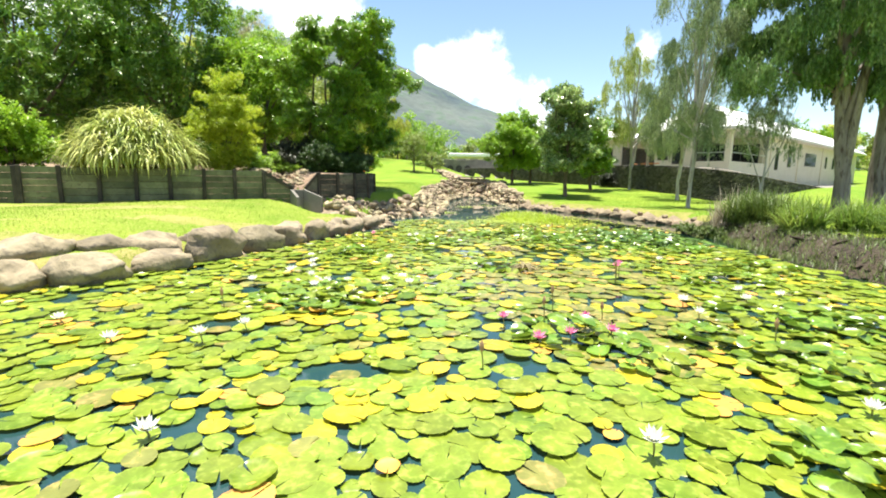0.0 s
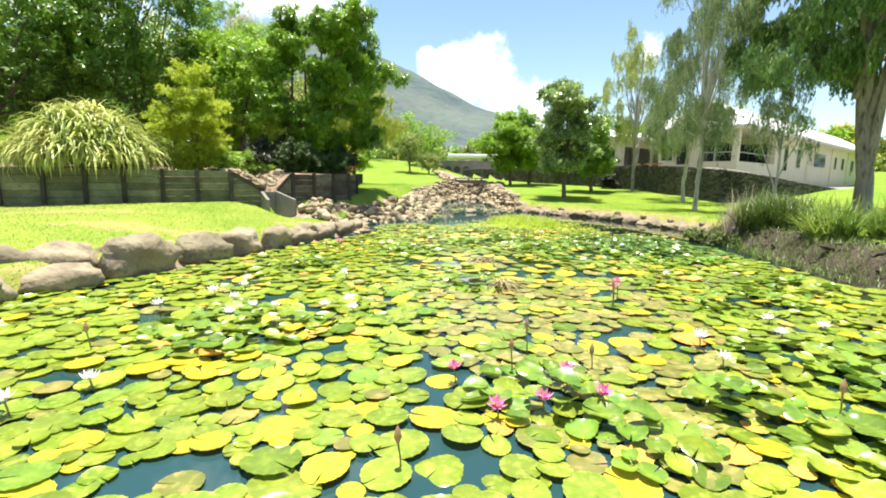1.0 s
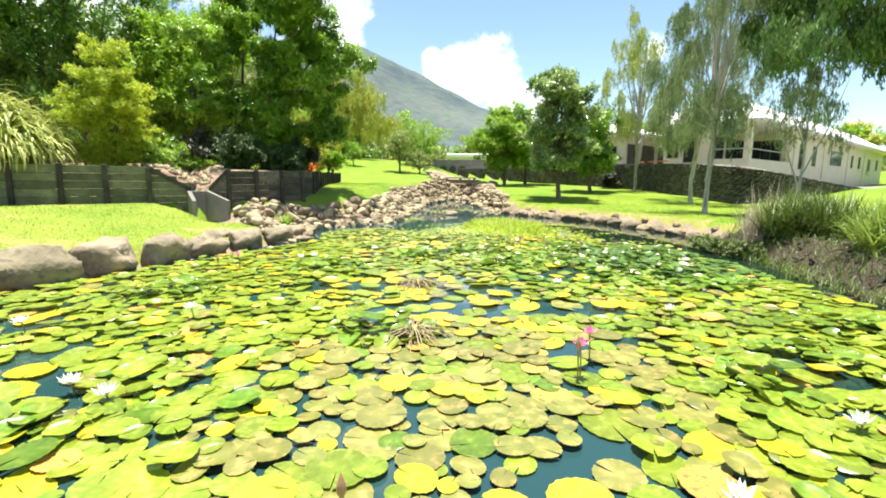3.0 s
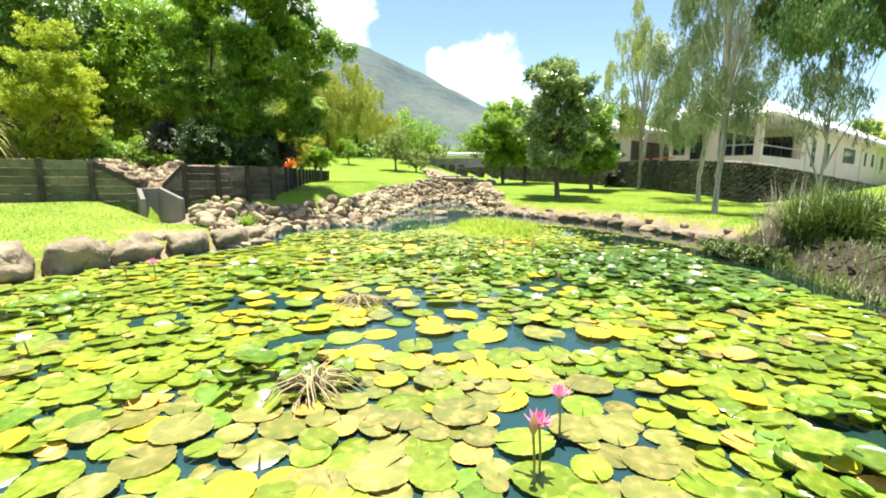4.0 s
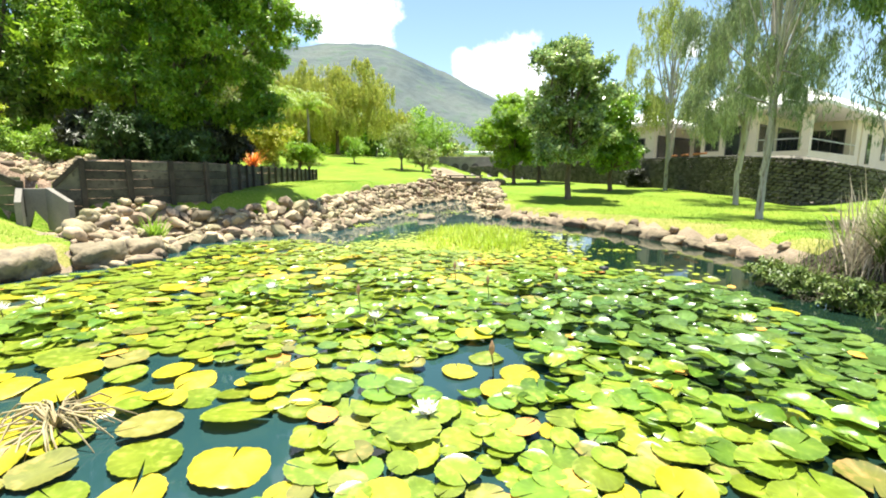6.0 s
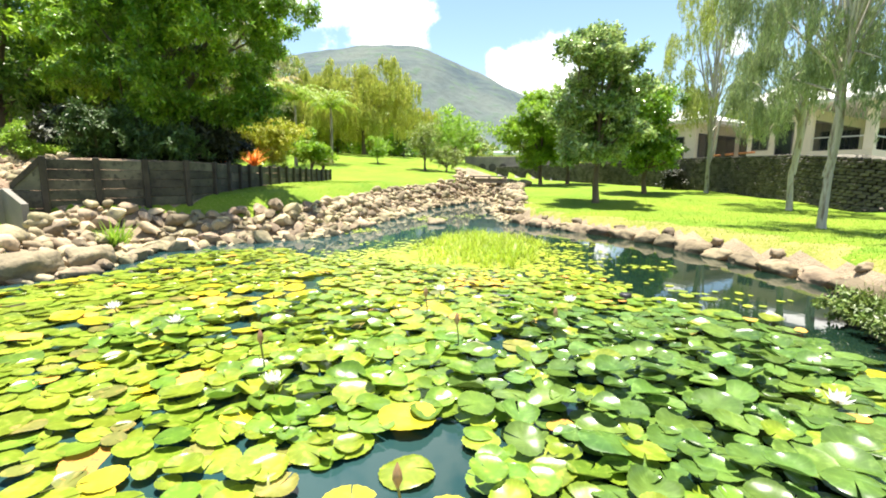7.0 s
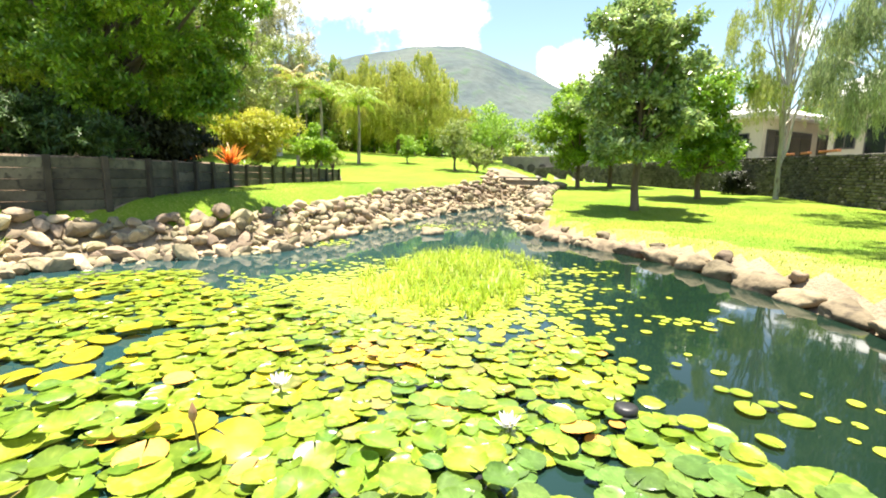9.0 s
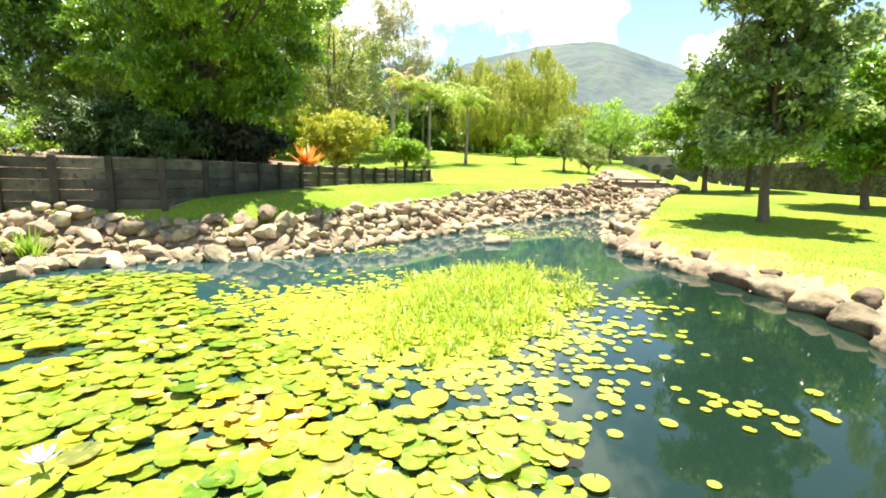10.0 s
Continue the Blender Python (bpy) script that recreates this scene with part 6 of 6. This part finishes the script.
def small_pads():
    """Small floating leaves round the grassy islet and on the open water."""
    rng = np.random.default_rng(77)
    t = thing("floating_heart_bed", "small round bright-green floating leaves on open water", "floating leaves")
    V, T, Q, o, single = [], [], [], 0, 0
    leaf = mesh_from("floating_leaf", SMALL[0], tris=SMALL[1], quads=SMALL[2], mats=[M_SMALL_OBJ], smooth=True)
    groups = [(4.2, 21.9, 2.1, 2.4, 2400), (3.4, 20.8, 2.2, 1.0, 1700), (6.2, 19.4, 0.45, 0.8, 60), (5.2, 20.0, 1.2, 0.5, 80), (7.6, 20.6, 0.5, 0.3, 22), (8.0, 18.0, 0.3, 0.5, 6), (1.6, 30.5, 1.0, 1.2, 130), (0.3, 25.4, 0.5, 0.8, 60), (2.9, 32.5, 0.9, 1.5, 70), (6.6, 23.5, 0.6, 0.4, 24), (8.6, 18.6, 0.4, 0.5, 4), (6.0, 21.6, 0.3, 0.6, 18)]
    for gx, gy, sx, sy, n in groups:
        for _ in range(n):
            x, y = gx + rng.normal(0, 0.5) * sx, gy + rng.normal(0, 0.5) * sy
            if not inside(np.array([x]), np.array([y]), POND)[0]:
                continue
            r = rng.uniform(0.032, 0.068)
            m = np.array(pose(x, y, rng.uniform(0.006, 0.02), rng.normal(0, 2), rng.normal(0, 2), rng.uniform(0, 360)) @ Matrix.Diagonal((r, r, r, 1)))
            v, tr, q = SMALL
            if y < 20.7 and single < 280:
                single += 1
                ob = child("floating_leaf", leaf, t)
                ob.matrix_local = Matrix(m.tolist())
                continue
            V.append(v @ m[:3, :3].T + m[:3, 3])
            T.append(tr + o)
            Q.append(q + o)
            o += len(v)
    me = mesh_from("floating_leaves", np.concatenate(V), tris=np.concatenate(T), quads=np.concatenate(Q), mats=[M_SMALL], smooth=True)
    tagged(child("floating_leaves", me, t), kind="stuff")


M_SMALL_OBJ = material("floating_heart_leaf_single", (0.29, 0.38, 0.03), (0.40, 0.46, 0.05), 2, 0.35, 0, 26, by_object=0.2, translucent=0.12)
M_SMALL = material("floating_heart_leaf", (0.29, 0.38, 0.03), (0.40, 0.46, 0.05), 2, 0.35, 0, 26, island=0.2, translucent=0.12)
SMALL = pad_arrays(3, 12, 0.3, 0.01, 0.02)
small_pads()


def islet():
    t = thing("grass_islet", "islet of bright green marsh grass in the pond", "marsh grass", (4.2, 22.6, 0))
    bm = bmesh.new()
    bmesh.ops.create_uvsphere(bm, u_segments=24, v_segments=10, radius=1)
    for v in bm.verts:
        k = 1 + 0.25 * noise.noise(v.co * 1.6)
        v.co = Vector((v.co.x * 1.5 * k, v.co.y * 2.6 * k, v.co.z * 0.10 - 0.06))
    part("silt_bank", bm, M_LAWN, t)
    rng = np.random.default_rng(88)
    n = 5200
    a, r = rng.uniform(0, 2 * math.pi, n), np.sqrt(rng.uniform(0, 1, n))
    cl = np.array([noise.noise(Vector((math.cos(q) * w * 4, math.sin(q) * w * 4, 1))) for q, w in zip(a, r)])
    keep = (cl + 0.5 * (1 - r) > 0.0)
    a, r = a[keep], r[keep]
    n = len(a)
    base = np.stack([r * np.cos(a) * 1.65, r * np.sin(a) * 2.9, np.zeros(n)], 1)
    hgt = rng.uniform(0.12, 0.46, n) * (1.1 - 0.55 * r)
    child("grass", blades_mesh("grass", base, rng.uniform(0, 6.28, n), rng.uniform(0.1, 1.0, n), hgt, np.full(n, 0.02), rng.uniform(0.1, 1.2, n), M_MARSH, 3), t)


islet()

# lily flowers, buds and old crowns
M_PINK = material("pink_petal", (0.72, 0.18, 0.40), (0.85, 0.35, 0.55), 8, 0.5, 0, 40, translucent=0.3)
M_WHITE = material("white_petal", (0.80, 0.80, 0.74), (0.88, 0.88, 0.82), 8, 0.5, 0, 40, translucent=0.25)
M_YOLK = material("yellow_stamen", (0.75, 0.50, 0.05), (0.8, 0.6, 0.1), 20, 0.6, 0.2, 60)
M_STALK = material("lily_stalk", (0.16, 0.14, 0.05), (0.24, 0.22, 0.07), 8, 0.6, 0, 40)
M_OLD = material("old_lily_stem", (0.20, 0.16, 0.07), (0.44, 0.36, 0.20), 6, 0.8, 0.2, 40, by_object=0.3)


def flower_parts(mat, seed, size):
    rng = np.random.default_rng(seed)
    n = 20
    ring = np.arange(n) % 3
    az = np.arange(n) * 2.399 + rng.normal(0, 0.08, n)
    base = np.zeros((n, 3))
    pet = blades_mesh("petals", base, az, 1.15 - 0.38 * ring, size * (1 - 0.1 * ring), np.full(n, size * 0.30), np.full(n, -0.5), mat, 4)
    bm = bmesh.new()
    bmesh.ops.create_cone(bm, cap_ends=True, segments=9, radius1=size * 0.10, radius2=size * 0.22, depth=size * 0.3, matrix=pose(0, 0, size * 0.16))
    core = bpy.data.meshes.new("stamens")
    bm.to_mesh(core)
    bm.free()
    core.materials.append(M_YOLK)
    return pet, core


FLOWERS = {"pink": flower_parts(M_PINK, 1, 0.115), "white": flower_parts(M_WHITE, 2, 0.125)}


def flower(kind, x, y, h):
    t = thing("water_lily_flower", f"open {kind} water lily flower on a stalk above the pads", "flower", (x, y, 0), "water lily flowers")
    pet, core = FLOWERS[kind]
    for nm, me in (("petals", pet), ("stamens", core)):
        ob = child(nm, me, t)
        ob.matrix_local = pose(0, 0, h, RNG.normal(0, 8), RNG.normal(0, 8), RNG.uniform(0, 360))
    child("stalk", tubes_mesh("stalk", [([Vector((0.02, 0.03, -0.1)), Vector((0.015, 0.01, h * 0.5)), Vector((0, 0, h + 0.02))], [0.008, 0.007, 0.008])], M_STALK, 6), t)


def bud(x, y, h):
    t = thing("water_lily_bud", "closed reddish water lily bud on a stalk", "flower bud", (x, y, 0), "water lily buds")
    child("stalk", tubes_mesh("stalk", [([Vector((0.02, 0.03, -0.1)), Vector((0.015, 0.01, h * 0.5)), Vector((0, 0, h))], [0.008, 0.007, 0.008])], M_STALK, 6), t)
    child("bud", tubes_mesh("bud", [([Vector((0, 0, h - 0.01)), Vector((0, 0, h + 0.03)), Vector((0, 0, h + 0.07)), Vector((0, 0, h + 0.12))], [0.008, 0.026, 0.022, 0.003])], M_BUD, 8), t)


M_BUD = material("lily_bud", (0.34, 0.16, 0.10), (0.42, 0.26, 0.12), 8, 0.5, 0, 40)


def old_crown(x, y, size, seed):
    t = thing("old_lily_crown", "bare brown tangle of old lily stems at the surface", "old lily crown", (x, y, 0.0))
    rng = np.random.default_rng(seed)
    bm = bmesh.new()
    bmesh.ops.create_uvsphere(bm, u_segments=14, v_segments=8, radius=size * 0.42)
    for v in bm.verts:
        v.co = Vector((v.co.x * (1 + 0.3 * noise.noise(v.co * 9)), v.co.y * (1 + 0.3 * noise.noise(v.co * 9 + Vector((5, 0, 0)))), v.co.z * 0.28))
    part("root_mass", bm, M_MUD, t, "dark brown root mass")
    for i in range(64):
        a, L = rng.uniform(0, 6.28), size * rng.uniform(0.5, 1.25)
        z = rng.uniform(0.04, 0.26)
        path = [Vector((0, 0, 0.03)), Vector((math.cos(a) * L * 0.3, math.sin(a) * L * 0.3, z * 0.8)), Vector((math.cos(a + 0.1) * L * 0.65, math.sin(a + 0.1) * L * 0.65, z * 0.7)), Vector((math.cos(a + 0.2) * L, math.sin(a + 0.2) * L, 0.0))]
        child("stem", tubes_mesh("stem", [(path, [0.009, 0.008, 0.007, 0.003])], M_OLD, 5), t)

for x, y, h in [(0.79, 5.75, 0.16), (1.83, 5.65, 0.2), (1.13, 5.1, 0.12), (1.52, 5.2, 0.14), (3.3, 8.6, 0.32), (-2.05, 13.4, 0.3), (2.05, 5.3, 0.15), (3.5, 9.0, 0.3)]:
    flower("pink", x, y, h)
for x, y in [(-2.43, 8.25), (-2.6, 9.0), (-2.75, 9.5), (-2.95, 8.7), (-2.1, 8.1), (-1.05, 8.1), (5.05, 10.6), (5.1, 7.7), (4.85, 7.1), (3.65, 6.75), (-1.2, 10.2), (-0.85, 14.4), (3.15, 14.3), (-3.4, 8.0), (-0.6, 7.9), (5.6, 7.4), (3.6, 6.2), (-2.2, 7.6), (-1.7, 7.9), (-1.5, 7.3),
             (-2.5, 5.5), (-2.8, 5.0), (3.95, 12.4), (1.5, 15.4), (-1.05, 14.1), (0.2, 16.0), (3.95, 17.4), (5.7, 17.4), (-3.85, 5.0), (-5.0, 5.7), (-2.2, 3.05), (3.6, 3.5), (1.5, 2.9), (7.3, 14.8)]:
    flower("white", x, y, float(RNG.uniform(0.06, 0.16)))
for x, y in [(1.35, 5.9), (2.2, 6.1), (3.25, 8.5), (1.6, 6.5), (-2.3, 13.1), (4.4, 13.2), (2.9, 14.6), (4.4, 15.6), (5.4, 16.2), (3.9, 16.6), (0.4, 4.4), (-3.2, 6.4), (3.9, 5.1)]:
    bud(x, y, float(RNG.uniform(0.18, 0.34)))
old_crown(1.7, 9.6, 0.42, 1)
old_crown(1.58, 12.05, 0.40, 2)


def float_cap():
    t = thing("pump_float", "small black plastic pump float among the lily pads", "float", (6.5, 17.85, 0.0))
    child("cap", tubes_mesh("cap", [([Vector((0, 0, -0.1)), Vector((0, 0, 0.03)), Vector((0, 0, 0.05)), Vector((0, 0, 0.11)), Vector((0, 0, 0.12)), Vector((0, 0, 0.121))], [0.07, 0.07, 0.085, 0.085, 0.06, 0.002])], M_BLACK, 14), t)
    child("rim", tubes_mesh("rim", [([Vector((0, 0, 0.05)), Vector((0, 0, 0.065))], [0.09, 0.09])], M_STEEL, 14), t)


M_BLACK = material("black_plastic", (0.015, 0.015, 0.015), (0.03, 0.03, 0.03), 6, 0.45, 0.1, 40)
float_cap()


def lawn_tufts():
    """Short grass blades over the lawns next to the water."""
    rng = np.random.default_rng(15)
    n = 150000
    x, y = rng.uniform(-13, 17, n), rng.uniform(4, 36, n)
    d = line_distance(x, y, POND, True)
    left = x < 2
    ok = ~inside(x, y, POND) & ~inside(x, y, TERRACE_L) & ~inside(x, y, TERRACE_R)
    ok &= np.where(left, d > np.interp(y, [4, 17.4, 18.3, 19.2, 20.5, 22.5, 36], [0.42, 0.42, 2.1, 3.1, 2.0, 1.15, 1.3]), (d > 0.75) & (y > 18.6))
    ok &= ~dry_streak(x, y) | (rng.random(n) < 0.3)
    x, y = x[ok], y[ok]
    n = len(x)
    base = np.stack([x, y, ground_height(x, y) - 0.01], 1)
    drier = (x < 0) & (y < 19)
    for pick, mat, label in ((drier, M_BLADE_DRY, "short yellowing lawn grass between boulders and wall"), (~drier, M_BLADE, "short mown bright green lawn grass")):
        n = int(pick.sum())
        me = blades_mesh("grass_tufts", base[pick], rng.uniform(0, 6.28, n), rng.uniform(0.1, 0.8, n), rng.uniform(0.03, 0.065, n), np.full(n, 0.012), rng.uniform(0, 0.8, n), mat, 2)
        tagged(new("lawn_grass", me), label, "grass", kind="stuff")


lawn_tufts()


def wall_edging():
    """Terracotta edging bricks laid along the top of the block wall."""
    t = thing("garden_edging", "row of orange terracotta edging bricks on the block wall", "garden edging", (17.45, 38.6, 3.2), rz=99)
    for i in range(6):
        if i in (2, 4):
            continue
        child("brick", box_mesh("brick", (i * 0.62, -0.09, 0), (i * 0.62 + 0.56, 0.09, 0.1), M_TERRA, 0.012), t)


wall_edging()


def mud_litter():
    """Roots, clods and fallen leaves over the muddy bank."""
    rng = np.random.default_rng(19)
    t = thing("bank_litter", "brown clods and roots on the shaded muddy bank", "bank litter", kind="stuff")
    arr = [(np.array([v.co[:] for v in m.vertices]), np.array([p.vertices[:] for p in m.polygons])) for m in ROCK_MESHES]
    vs, ts, o = [], [], 0
    y = rng.uniform(5, 19, 420)
    x = np.interp(y, [5, 8.5, 11, 13.3, 15.3, 17, 19], [9.2, 8.6, 8.4, 8.5, 8.9, 9.3, 9.6]) + rng.uniform(-0.1, 2.6, 420)
    z = np.maximum(ground_height(x, y), -0.02)
    for i in range(420):
        r = rng.uniform(0.02, 0.10) if i % 11 else rng.uniform(0.1, 0.2)
        m = np.array(pose(x[i], y[i], z[i], rng.normal(0, 25), rng.normal(0, 25), rng.uniform(0, 360)) @ Matrix.Diagonal((r * rng.uniform(2, 4.5), r * 1.5, r * 0.7, 1)))
        v, tr = arr[i % 8]
        vs.append(v @ m[:3, :3].T + m[:3, 3])
        ts.append(tr + o)
        o += len(v)
    child("clods", mesh_from("clods", np.concatenate(vs), tris=np.concatenate(ts), mats=[M_MUD], smooth=True), t)
    n = 6500
    y = rng.uniform(4, 19, n)
    x = np.interp(y, [4, 8.5, 11, 13.3, 15.3, 17, 19], [9.4, 8.6, 8.4, 8.5, 8.9, 9.3, 9.6]) + np.abs(rng.normal(0, 1.2, n)) + 0.1
    base = np.stack([x, y, np.maximum(ground_height(x, y), 0) - 0.01], 1)
    child("sprouts", blades_mesh("sprouts", base, rng.uniform(0, 6.28, n), rng.uniform(0.1, 0.9, n), rng.uniform(0.1, 0.3, n), np.full(n, 0.014), rng.uniform(0, 0.9, n), M_REED, 3), t)


mud_litter()
block_wall()
riprap()
